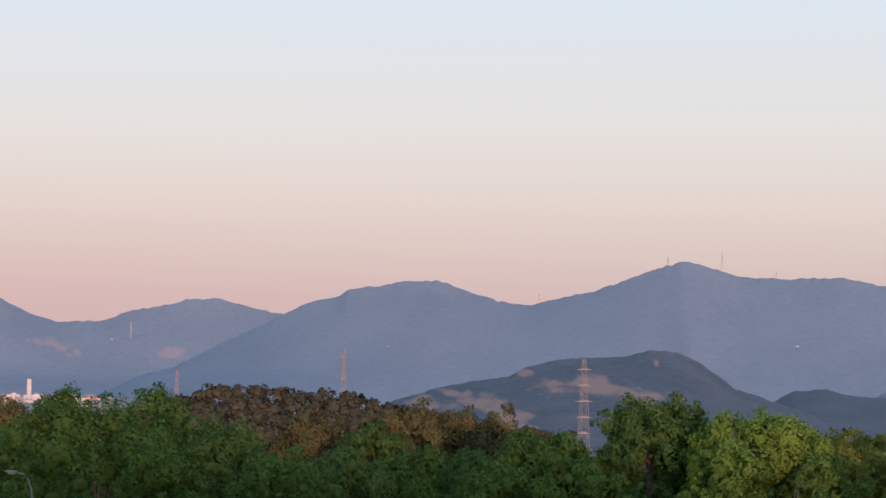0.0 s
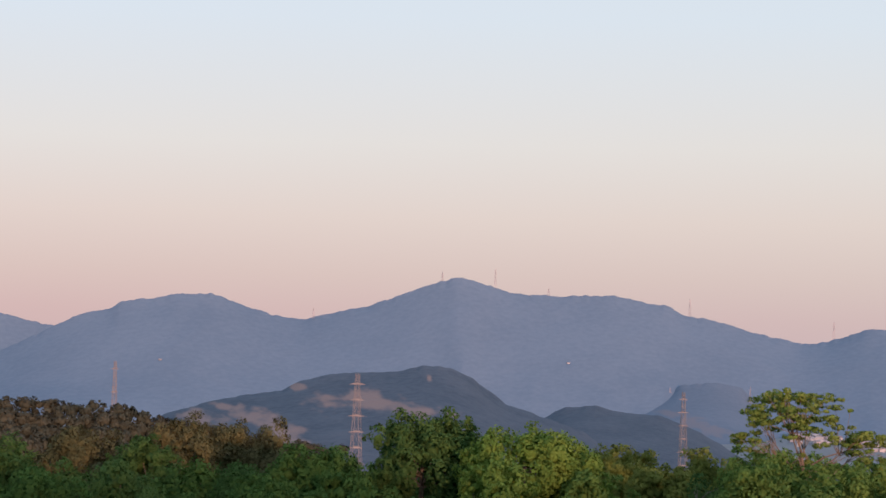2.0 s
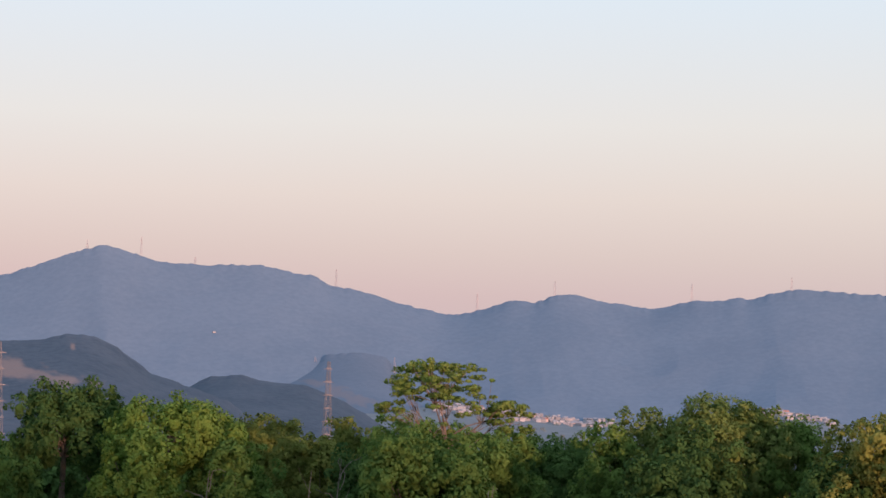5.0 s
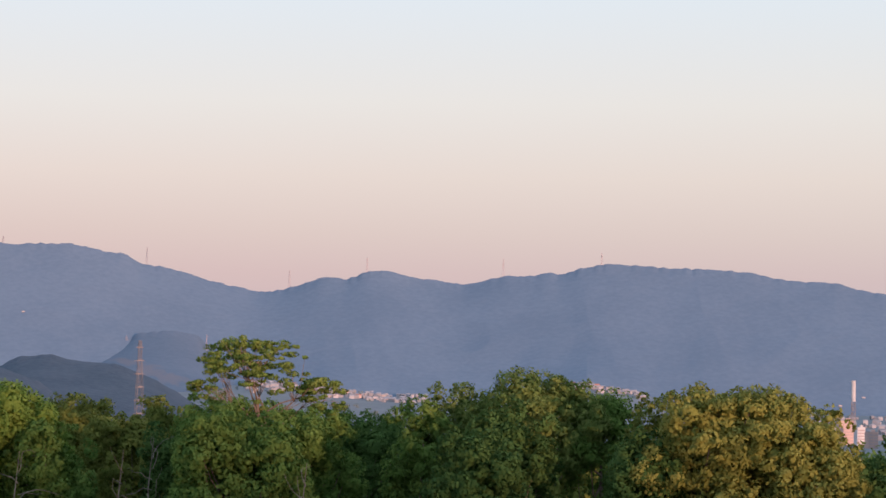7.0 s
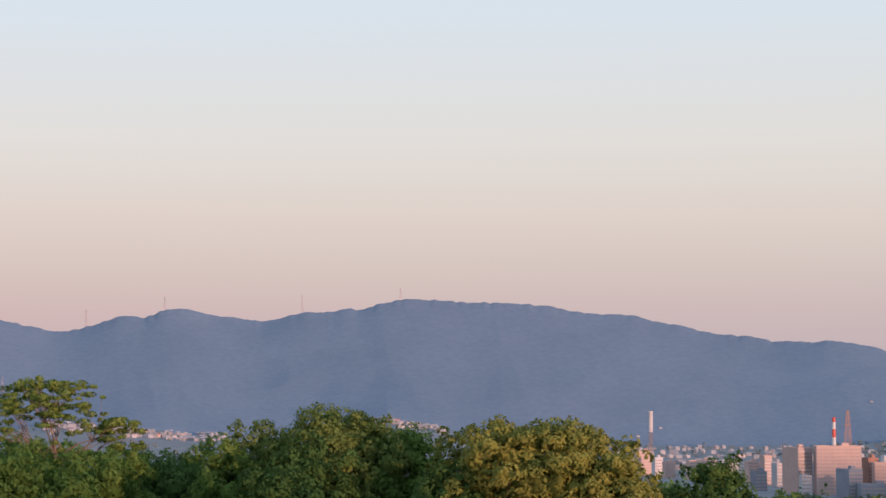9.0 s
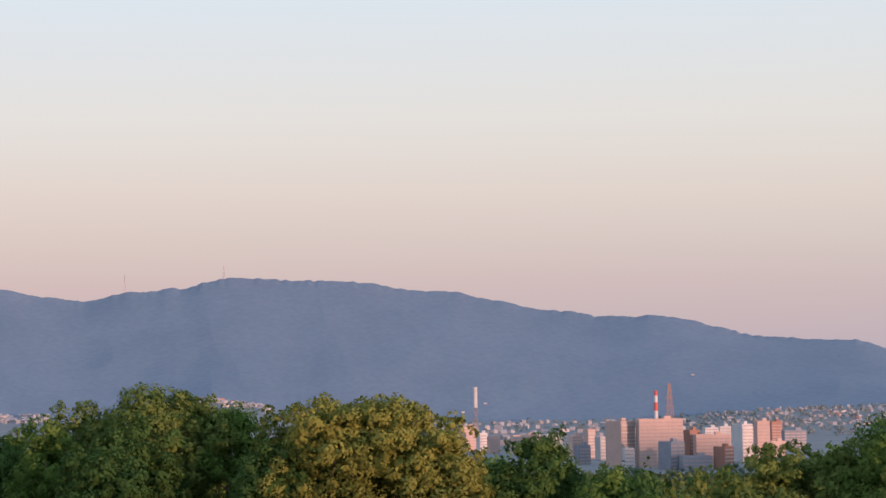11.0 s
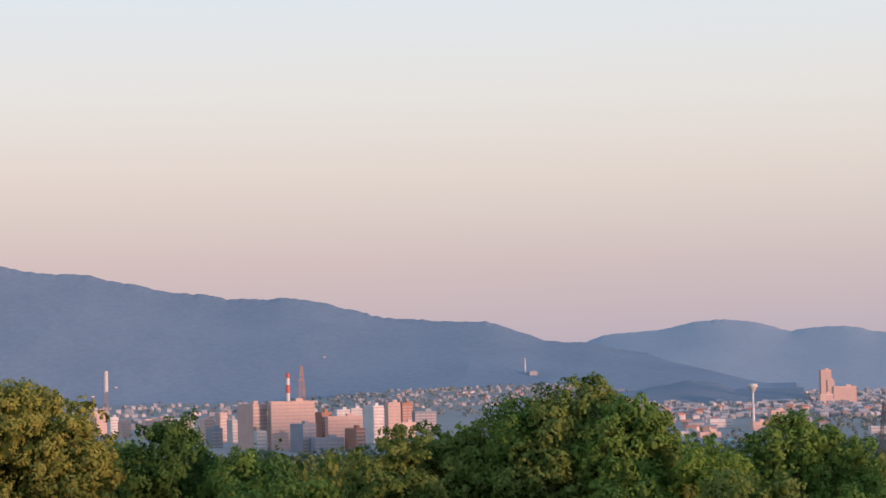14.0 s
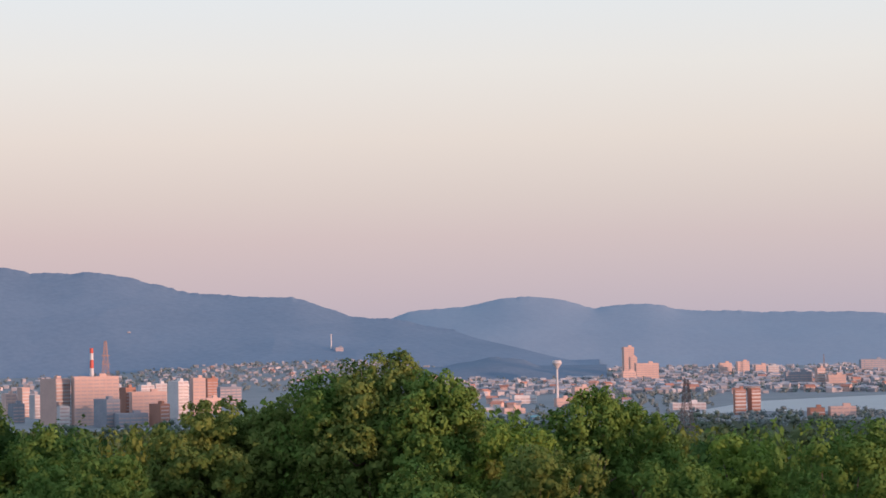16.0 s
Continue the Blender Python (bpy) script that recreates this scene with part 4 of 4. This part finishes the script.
PINK = "pinkish tiled apartment block in low sunlight"
WHITE = "white rendered apartment block in low sunlight"
GREY = "grey concrete office block"
RED = "red-brown apartment block with white balconies"
LOW = "low pale building with a flat roof"
BUILDINGS = [
    # bearings of both edges, roof elevation, distance, wall, label, turn, depth, style
    (31.86, 32.58, -1.09, 2080, M_PINK, PINK, 32, 26, "balcony"), (32.60, 33.74, -1.05, 2070, M_PINK, "wide pinkish tiled hospital block in low sunlight", 8, 22, "windows"),
    (32.26, 32.56, -1.75, 1990, M_WHITE, WHITE, 12, 10, "windows"), (33.13, 33.77, -1.60, 2010, M_GREY, "grey block with pale vertical piers", 30, 22, "windows"),
    (33.75, 34.15, -1.33, 2120, M_BRICK, "red-brown tiled block in the city", 24, 14, "windows"), (33.98, 34.89, -1.44, 2100, M_PINK, PINK, 10, 16, "windows"),
    (33.62, 34.44, -1.95, 1995, M_GREY, "low dark grey office block", 14, 16, "windows"), (34.46, 34.96, -1.74, 1990, M_BRICK, "red-brown block with a dark side wall", 36, 16, "windows"),
    (34.92, 35.42, -1.20, 2180, M_WHITE, "tall white apartment tower with a shaded side", 36, 16, "balcony"), (35.44, 35.83, -1.13, 2200, M_PINK, "tall pale apartment tower", 14, 14, "windows"),
    (35.80, 36.13, -1.15, 2600, M_BRICK, "distant red-brown apartment block", 14, 14, "windows"), (36.1, 36.7, -1.36, 2500, M_GREY, GREY, 14, 14, "windows"),
    (35.75, 36.2, -1.62, 2300, M_PINK, PINK, 16, 14, "windows"), (34.2, 34.6, -1.28, 2450, M_WHITE, WHITE, 14, 14, "windows"), (34.55, 34.9, -1.25, 2480, M_WHITE, WHITE, 14, 14, "windows"),
    (31.32, 31.62, -1.28, 2300, M_PINK, PINK, 20, 14, "balcony"), (31.60, 31.86, -1.46, 2250, M_WHITE, WHITE, 26, 12, "balcony"), (30.95, 31.3, -1.42, 2320, M_PINK, PINK, 18, 14, "windows"),
    (30.3, 30.95, -1.40, 2400, M_WHITE, WHITE, 14, 14, "windows"), (29.55, 30.3, -1.40, 2450, M_PINK, PINK, 14, 14, "windows"), (31.1, 31.5, -1.66, 2150, M_GREY, GREY, 22, 12, "windows"),
    (28.30, 28.72, -1.18, 2600, M_PINK, PINK, 16, 14, "windows"), (28.72, 29.0, -1.33, 2560, M_WHITE, WHITE, 16, 14, "windows"), (28.98, 29.3, -1.44, 2500, M_PINK, PINK, 16, 14, "windows"),
    (45.97, 46.27, -0.56, 3500, M_PINK, "tall pinkish hotel tower standing over the town", 12, 16, "windows"), (46.14, 46.34, -0.80, 3450, M_PINK, PINK, 10, 12, "windows"),
    (46.27, 46.86, -0.96, 3350, M_PINK, PINK, 10, 16, "windows"), (45.95, 46.3, -1.14, 3300, M_PINK, PINK, 10, 14, "windows"),
    (48.64, 48.95, -1.62, 2050, M_BRICK, RED, 8, 12, "balcony"), (48.98, 49.30, -1.60, 2060, M_BRICK, RED, 18, 12, "balcony"),
    (49.88, 50.56, -1.22, 2900, M_GREY, "grey slab block beside the river", 8, 14, "windows"), (50.60, 50.86, -1.14, 2880, M_PINK, PINK, 14, 14, "balcony"),
    (50.88, 51.34, -1.30, 2860, M_PINK, PINK, 10, 14, "windows"), (51.66, 52.36, -0.94, 3700, M_GREY, "pale grey tower block in the distance", 12, 16, "windows"),
    (50.40, 50.83, -2.09, 1960, M_BRICK, "brown brick building with a flat roof", 10, 16, "windows"), (50.90, 51.57, -2.06, 1960, M_PINK, LOW, 8, 16, "windows"),
    (47.10, 47.99, -1.93, 2180, M_WHITE, LOW, 10, 18, "windows"), (44.74, 45.20, -1.51, 2450, M_PINK, PINK, 10, 18, "windows"), (45.0, 45.32, -1.60, 2380, M_WHITE, LOW, 10, 16, "windows"),
    (43.27, 43.88, -1.69, 2420, M_WHITE, LOW, 10, 18, "windows"), (43.67, 43.96, -2.22, 1990, M_TEAL, "teal clad workshop building", 10, 14, "windows"), (43.96, 44.24, -2.20, 2000, M_WHITE, LOW, 10, 14, "windows"),
    (44.3, 44.72, -1.78, 2300, M_PINK, LOW, 10, 16, "windows"), (42.5, 43.1, -1.98, 2200, M_WHITE, LOW, 12, 16, "windows"), (43.0, 43.6, -2.0, 2150, M_PINK, LOW, 12, 16, "windows"),
    (48.3, 48.62, -0.98, 3650, M_PINK, PINK, 12, 14, "windows"), (48.72, 49.05, -0.95, 3680, M_PINK, PINK, 12, 14, "windows"), (49.15, 49.5, -1.04, 3600, M_PINK, PINK, 12, 14, "windows"), (49.45, 49.75, -1.06, 3560, M_WHITE, WHITE, 12, 14, "windows"),
    (-10.6, -10.15, -0.29, 3900, M_WHITE, WHITE, 10, 14, "windows"), (-10.1, -9.6, -0.30, 3900, M_WHITE, WHITE, 10, 14, "windows"), (-9.55, -9.05, -0.33, 3900, M_PINK, PINK, 10, 14, "windows"), (-9.0, -8.6, -0.36, 3900, M_WHITE, WHITE, 10, 14, "windows"),
]
for az0, az1, el, d, mat, lab, turn, depth, style in BUILDINGS:
    building(az0, az1, el, d, mat, lab, turn, depth, style)


# ---- houses of the town ----
def house(w, d, h, pitch, wall, roof, label):
    """A small gabled house with eaves and windows, its front at -y."""
    root = new("house")
    tagged(root, label, "house", group="houses of the town")
    part("wall", box_mesh("wall", w, d, h, wall, -1.5), root)
    e, t = 0.6, 0.25
    z = h - 1.5
    prof = [(-d / 2 - e, z - 0.2), (0, z + pitch), (d / 2 + e, z - 0.2), (d / 2 + e, z - 0.2 + t), (0, z + pitch + t), (-d / 2 - e, z - 0.2 + t)]
    n = len(prof)
    v = [(x, y, zz) for x in (-w / 2 - e, w / 2 + e) for y, zz in prof]
    f = [tuple(range(n))[::-1], tuple(range(n, 2 * n))] + [(k, (k + 1) % n, n + (k + 1) % n, n + k) for k in range(n)]
    part("roof", mesh_from("roof", v, f, roof), root)
    gable = [(x, y, zz) for x in (-w / 2 + 0.01, w / 2 - 0.01) for y, zz in ((-d / 2, z), (d / 2, z), (0, z + pitch))]
    part("gable", mesh_from("gable", gable, [(0, 1, 2), (5, 4, 3), (0, 3, 4, 1), (1, 4, 5, 2), (2, 5, 3, 0)], wall), root)
    pane = box_mesh("window", w * 0.18, 0.1, 1.2, M_GLASS)
    for k in (-0.25, 0.25):
        part("window", pane, root, "", pose(w * k, -d / 2 - 0.03, h - 3.6))
    return root


# House walls whose colour is greyed to imitate distance haze.
M_HOUSE = material("hazed_house_wall", (0.3, 0.305, 0.345), (0.41, 0.385, 0.405), 0.05, 0.85, per_object=0.25)
H_LAB = ["white house with a grey tiled roof in the town", "pale house with a red roof in the town", "cream house with a dark tiled roof", "long white house with a flat-pitched roof"]
houses = [house(10, 8, 7, 2.0, M_HOUSE, M_ROOF, H_LAB[0]), house(11, 9, 7.5, 2.2, M_PINK, M_ROOF_RED, H_LAB[1]), house(9, 8, 8.5, 1.8, M_HOUSE, M_ROOF, H_LAB[2]), house(18, 10, 7, 1.4, M_HOUSE, M_GREY, H_LAB[3])]
rng = np.random.default_rng(5)
# parts of the town: bearings, distances, number
TOWN = [(39.5, 54, 2250, 3400, 170), (34.4, 41, 3250, 3900, 70), (14.0, 18.2, 3700, 4080, 40), (21.6, 23.6, 3800, 4100, 22), (-11, -8.3, 3700, 4000, 18), (27.5, 33, 2500, 3600, 20)]
first = True
for a0, a1, r0, r1, count in TOWN:
    for k in range(count):
        az, r = rng.uniform(a0, a1), rng.uniform(r0 ** 0.5, r1 ** 0.5) ** 2
        if 46.3 < az and 2000 < r < 2640 or 40.0 < az < 45.8 and 3380 < r < 4000:
            r = rng.uniform(2680, 3350)
        b = place(az, r)
        j = int(rng.integers(4))
        o = copy_thing(houses[j], pose(b.x, b.y, b.z, 0, 0, -az + rng.uniform(-25, 50)))
        g = rng.uniform(0.6, 1.0) * (0.66 if a0 == 34.4 else 1.0)
        o.scale = (g, g, g)
for k, o in enumerate(houses):
    b = place(47 + k * 0.7, 2750)
    o.matrix_basis = pose(b.x, b.y, b.z, 0, 0, -40)

# the far quarters of the town, too small to pick apart
def far_houses(cells, mat, label, seed):
    rng = np.random.default_rng(seed)
    n = len(cells)
    pos = np.array([place(a, r) for a, r in cells])
    w, d, h = rng.uniform(5, 10, n), rng.uniform(4.5, 7, n), rng.uniform(3.2, 6.5, n)
    slope = np.array([0.62 if 34.2 < a < 41 else 1.0 for a, r in cells])  # smaller houses on the hillside
    w, d, h = w * slope, d * slope, h * slope
    ang = np.radians(rng.uniform(-30, 60, n)) - np.radians([a for a, r in cells])
    unit = np.array([(-1, -1, 0), (1, -1, 0), (1, 1, 0), (-1, 1, 0), (-1, -1, 1), (1, -1, 1), (1, 1, 1), (-1, 1, 1), (-1, 0, 1.28), (1, 0, 1.28)], float)
    v = unit[None] * np.stack([w / 2, d / 2, h], 1)[:, None]
    x = v[..., 0] * np.cos(ang)[:, None] - v[..., 1] * np.sin(ang)[:, None]
    y = v[..., 0] * np.sin(ang)[:, None] + v[..., 1] * np.cos(ang)[:, None]
    v = np.stack([x, y, v[..., 2] - 0.8], -1) + pos[:, None]
    q = np.array([(0, 1, 5, 4), (1, 2, 6, 5), (2, 3, 7, 6), (3, 0, 4, 7), (4, 5, 9, 8), (6, 7, 8, 9), (4, 8, 7, 7), (5, 6, 9, 9)])
    tri = np.array([t for f in q for t in ((f[0], f[1], f[2]), (f[0], f[2], f[3])) if len(set(t)) == 3])
    me = quads_mesh("town_houses", v.reshape(-1, 3), (tri[None] + np.arange(n)[:, None, None] * 10).reshape(-1, 3), mat)
    tagged(new("town_houses", me), label, "houses", kind="stuff")


# Far walls: the bluish grey is haze painted into the base colour.
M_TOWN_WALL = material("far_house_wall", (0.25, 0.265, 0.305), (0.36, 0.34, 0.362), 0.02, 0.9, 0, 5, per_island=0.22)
far = []
for a0, a1, r0, r1, count in [(39.5, 54, 2650, 4250, 1500), (34.2, 41, 3350, 4260, 420), (14.0, 18.4, 3750, 4090, 130), (21.5, 23.7, 3850, 4110, 60), (-11.5, -8.0, 3700, 4050, 70), (27.5, 34, 2700, 3900, 160)]:
    for k in range(count):
        az, r = rng.uniform(a0, a1), rng.uniform(r0, r1)
        if not (40.0 < az < 45.8 and 3420 < r < 3980):
            far.append((az, r))
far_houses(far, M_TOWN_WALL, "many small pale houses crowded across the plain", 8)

# trees among the houses and on the far banks
cells = []
for a0, a1, r0, r1, count in [(39, 54, 2700, 4250, 640), (46, 54, 1800, 2080, 200), (33, 41, 3000, 4250, 420), (13, 34, 3300, 4080, 240), (-12, -6, 3600, 4050, 60), (49.5, 54, 2640, 2700, 50), (41, 47, 1500, 2300, 110), (44.5, 48.2, 2230, 2680, 150)]:
    for k in range(count):
        cells.append((rng.uniform(a0, a1), rng.uniform(r0, r1), None, rng.uniform(6, 11)))
# Town trees get their haze from a paler, bluer leaf colour.
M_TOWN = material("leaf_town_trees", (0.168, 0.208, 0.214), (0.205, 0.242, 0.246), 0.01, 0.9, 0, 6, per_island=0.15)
woods("town_trees", cells, M_TOWN, "haze-blued green trees scattered through the town", 61, leaf=1.2, lobes=2, per=12)


near_cells = [(rng.uniform(26, 55), rng.uniform(620, 1950), None, rng.uniform(10, 15)) for k in range(1000)]
near_cells = [c for c in near_cells if not (31.5 < c[0] < 35.5 and c[1] > 1930)]
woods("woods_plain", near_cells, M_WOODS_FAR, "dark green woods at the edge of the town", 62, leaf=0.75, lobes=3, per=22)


# ---- chimneys and masts ----
def ring_mesh(name, r0, r1, z0, z1, mat, sides=16, lip=0.0):
    pts = [(r0, z0), (r1, z1 - lip), (r1 + lip * 0.6, z1 - lip), (r1 + lip * 0.6, z1), (r1 * 0.7, z1), (r1 * 0.7, z1 - 0.8)] if lip else [(r0, z0), (r1, z1), (r1 * 0.7, z1), (r1 * 0.7, z1 - 0.8)]
    v = [(r * math.cos(2 * math.pi * s / sides), r * math.sin(2 * math.pi * s / sides), z) for r, z in pts for s in range(sides)]
    f = [(k * sides + s, k * sides + (s + 1) % sides, (k + 1) * sides + (s + 1) % sides, (k + 1) * sides + s) for k in range(len(pts) - 1) for s in range(sides)]
    f.append(tuple(range((len(pts) - 1) * sides, len(pts) * sides)))
    return mesh_from(name, v, f, mat)


def chimney(az, el, d, r0, r1, bands, label, name="chimney", base=None):
    """A tapered stack built of stacked rings. bands: top of each ring as a share of the height, and its paint."""
    b = base or place(az, d)
    h = height_at(el, d) - b.z
    root = new(name)
    root.location = b
    tagged(root, label, "chimney")
    z = 0.0
    for share, mat in bands:
        z1 = h * share
        part("ring", ring_mesh("ring", r0 + (r1 - r0) * z / h, r0 + (r1 - r0) * z1 / h, z, z1, mat, lip=0.6 if share == 1 else 0.0), root)
        z = z1
    return root


chimney(33.10, -0.37, 2250, 2.6, 1.6, [(0.45, M_WHITE), (0.58, M_RED), (0.71, M_WHITE), (0.83, M_RED), (0.93, M_WHITE), (1, M_RED)], "tall red and white banded chimney behind the hospital")
chimney(38.89, -0.13, 4080, 1.3, 0.95, [(0.5, M_WHITE), (1, M_WHITE)], "slim white incinerator chimney at the foot of the ridge", base=on_slope("mountain_range", 38.89, -0.5))
works = on_slope("mountain_range", 39.05, -0.5)
building(38.97, 39.19, -0.45, math.hypot(works.x, works.y) - 25, M_GREY, "pale incinerator building at the foot of the ridge", 8, 12, name="works_building", base_el=-0.58)
chimney(-9.94, 0.08, 3850, 4.2, 3.6, [(0.5, M_WHITE), (1, M_WHITE)], "white chimney over pale apartment blocks")


def stand_tower(az, el, d):
    """A white drum held up on a braced steel stand."""
    b = place(az, d)
    h = height_at(el, d) - b.z
    root = new("water_tower")
    root.location = b
    tagged(root, "slim white water tower on a braced steel stand", "water tower")
    z = h * 0.66
    part("drum", ring_mesh("drum", 2.5, 2.5, z, h, M_WHITE, lip=0.5), root)
    for k in range(4):
        a = math.pi / 4 + k * math.pi / 2
        p, q = Vector((3.0 * math.cos(a), 3.0 * math.sin(a), -0.5)), Vector((2.2 * math.cos(a), 2.2 * math.sin(a), z))
        part("leg", tubes_mesh("leg", [((p, q), (0.35, 0.3))], M_STEEL), root)
        a2 = a + math.pi / 2
        for j in range(4):
            t0, t1 = j / 4, (j + 1) / 4
            s = p.lerp(q, t0)
            e0 = Vector((3.0 * math.cos(a2), 3.0 * math.sin(a2), -0.5)).lerp(Vector((2.2 * math.cos(a2), 2.2 * math.sin(a2), z)), t1)
            part("brace", tubes_mesh("brace", [((s, e0), (0.15, 0.15))], M_STEEL, 4), root)
    return root


stand_tower(28.71, -0.22, 2700)


def flared_tower(az, el, d):
    b = place(az, d)
    h = height_at(el, d) - b.z
    root = new("water_tower")
    root.location = b
    tagged(root, "white mushroom-shaped water tower in the town", "water tower")
    part("shaft", ring_mesh("shaft", 1.3, 1.0, 0, h * 0.80, M_WHITE), root)
    part("bowl", ring_mesh("bowl", 1.0, 5.4, h * 0.78, h * 0.93, M_WHITE), root)
    part("cap", ring_mesh("cap", 5.4, 4.4, h * 0.93, h, M_WHITE), root)


flared_tower(44.39, -0.86, 2500)


def pylon(az, el, d, base, width, label, mat, arms=3, gauge=0.00005):
    """A lattice transmission tower: four legs, diagonal bracing and cross arms."""
    h = height_at(el, d) - base.z
    root = new("pylon")
    root.matrix_basis = pose(base.x, base.y, base.z, 0, 0, -az + 20)
    tagged(root, label, "pylon")
    t = max(0.05, d * gauge)
    levels = [0, 0.16, 0.30, 0.43, 0.55, 0.66, 0.76, 0.86, 0.94, 1.0]
    half = [width / 2 * (1 - k * 0.82) for k in levels]
    corner = lambda k, i: Vector((half[k] * (1, 1, -1, -1)[i % 4], half[k] * (1, -1, -1, 1)[i % 4], h * levels[k]))
    for i in range(4):
        pts = [corner(k, i) for k in range(len(levels))]
        pts[0].z -= 1.0
        part("leg", tubes_mesh("leg", [(pts, [t * 1.6] * len(pts))], mat, 4), root)
    for k in range(len(levels) - 1):
        lines = []
        for i in range(4):
            lines += [((corner(k, i), corner(k + 1, i + 1)), (t, t)), ((corner(k, i + 1), corner(k + 1, i)), (t, t)), ((corner(k + 1, i), corner(k + 1, i + 1)), (t, t))]
        tagged(part("lattice", tubes_mesh("lattice", lines, mat, 4), root), kind="stuff")
    for j in range(arms):
        z = h * (0.68 + 0.12 * j) if arms <= 3 else h * (0.5 + 0.45 * j / (arms - 1))
        reach = width * (0.50, 0.56, 0.44)[j % 3]
        y, up = 0.12, h * 0.009
        v = [(-reach, 0, z), (0, -y, z - 0.1), (0, y, z - 0.1), (0, 0, z + up), (reach, 0, z)]
        part("cross_arm", mesh_from("cross_arm", v, [(0, 1, 3), (0, 3, 2), (0, 2, 1), (4, 3, 1), (4, 2, 3), (4, 1, 2)], mat), root)
    return root


STEEL_LAB = "grey steel lattice transmission tower"
for az, el, d, width, arms in [(3.49, 0.77, 1000, 8, 7), (-2.38, 0.93, 1650, 7, 4), (-6.42, 0.35, 2300, 7, 4), (11.43, 0.50, 1500, 8, 6)]:
    pylon(az, el, d, place(az, d), width, STEEL_LAB + " rising behind the trees", M_STEEL, arms)
pylon(47.52, -1.37, 1250, place(47.52, 1250), 10, "reddish steel lattice transmission tower beside the river plain", M_RED_STEEL, 4, 0.00011)
pylon(50.83, -0.80, 3600, place(50.83, 3600), 3, "pale lattice mast over the far town", M_STEEL, 2, 0.00002)
pylon(33.43, -0.20, 2320, place(33.43, 2320), 10.5, "orange-painted lattice mast behind the hospital", M_RUST, 2)
for name, az, el, base_el, arms in [("mountain_range", 6.80, 3.41, 2.98, 3), ("mountain_range", 5.50, 3.30, 3.06, 2), ("mountain_range", 8.11, 2.96, 2.76, 2), ("mountain_range", 11.55, 2.75, 2.32, 3),
                                    ("mountain_range", 15.01, 2.26, 1.86, 3), ("mountain_range", 16.90, 2.60, 2.24, 2), ("mountain_range", 20.23, 2.62, 2.18, 2),
                                    ("mountain_range", 22.63, 2.81, 2.46, 3), ("mountain_range", 2.37, 2.34, 2.08, 2), ("mountain_west", -7.55, 1.50, 1.07, 3),
                                    ("hill_hazy", 11.10, 0.62, 0.42, 2), ("hill_hazy", 13.03, 0.66, 0.25, 2)]:
    b = on_slope(name, az, base_el)
    pylon(az, el, math.hypot(b.x, b.y), b, 4, "small lattice transmission tower on the mountain", M_MAST, arms, 0.000013)

# lone pale huts on the wooded slopes
for name, az, el in [("mountain_range", -1.31, 0.97), ("mountain_range", 8.62, 1.10), ("mountain_west", -8.0, 1.02), ("mountain_range", 34.0, -0.05), ("mountain_range", 39.1, -0.5), ("mountain_range", 28.95, -0.66), ("mountain_range", 28.4, -0.85)]:
    b = on_slope(name, az, el)
    o = copy_thing(houses[3], pose(b.x, b.y, b.z + 0.4, 0, 0, -az + 15))
    o.scale = (0.32, 0.32, 0.32)
    tagged(o, "lone white house on a wooded mountain slope")


# ---- street lamp ----
def street_lamp(d):
    az = -9.80
    b = place(az, d)
    top = height_at(-2.15, d) - b.z
    root = new("street_lamp")
    root.location = b
    tagged(root, "grey street lamp with a curved arm beside the trees", "street lamp")
    side = Vector((-math.cos(radians(az)), math.sin(radians(az)), 0))
    s = d / 110
    pts = [Vector((0, 0, 0)), Vector((0, 0, top - 1.4 * s)), side * 0.05 * s + Vector((0, 0, top - 0.8 * s)), side * 0.2 * s + Vector((0, 0, top - 0.35 * s)), side * 0.42 * s + Vector((0, 0, top - 0.1 * s)), side * 0.75 * s + Vector((0, 0, top - 0.02))]
    part("pole", tubes_mesh("pole", [(pts, (0.08, 0.045, 0.042, 0.04, 0.036, 0.034))], M_LAMP, 10), root)
    bm = bmesh.new()
    bmesh.ops.create_uvsphere(bm, u_segments=16, v_segments=10, radius=1)
    for v in bm.verts:
        v.co.z = v.co.z * 0.09 if v.co.z > 0 else v.co.z * 0.05
        v.co.x *= 0.30 * s
        v.co.y *= 0.13
    me = bpy.data.meshes.new("head")
    bm.to_mesh(me)
    bm.free()
    me.materials.append(M_LAMP)
    me.shade_smooth()
    c = side * 0.98 * s + Vector((0, 0, top))
    part("head", me, root, "", pose(c.x, c.y, c.z, 0, 5, -az))
    part("lens", box_mesh("lens", 0.36 * s, 0.16, 0.03, M_WHITE), root, "", pose(c.x, c.y, c.z - 0.07, 0, 5, -az))


street_lamp(108)
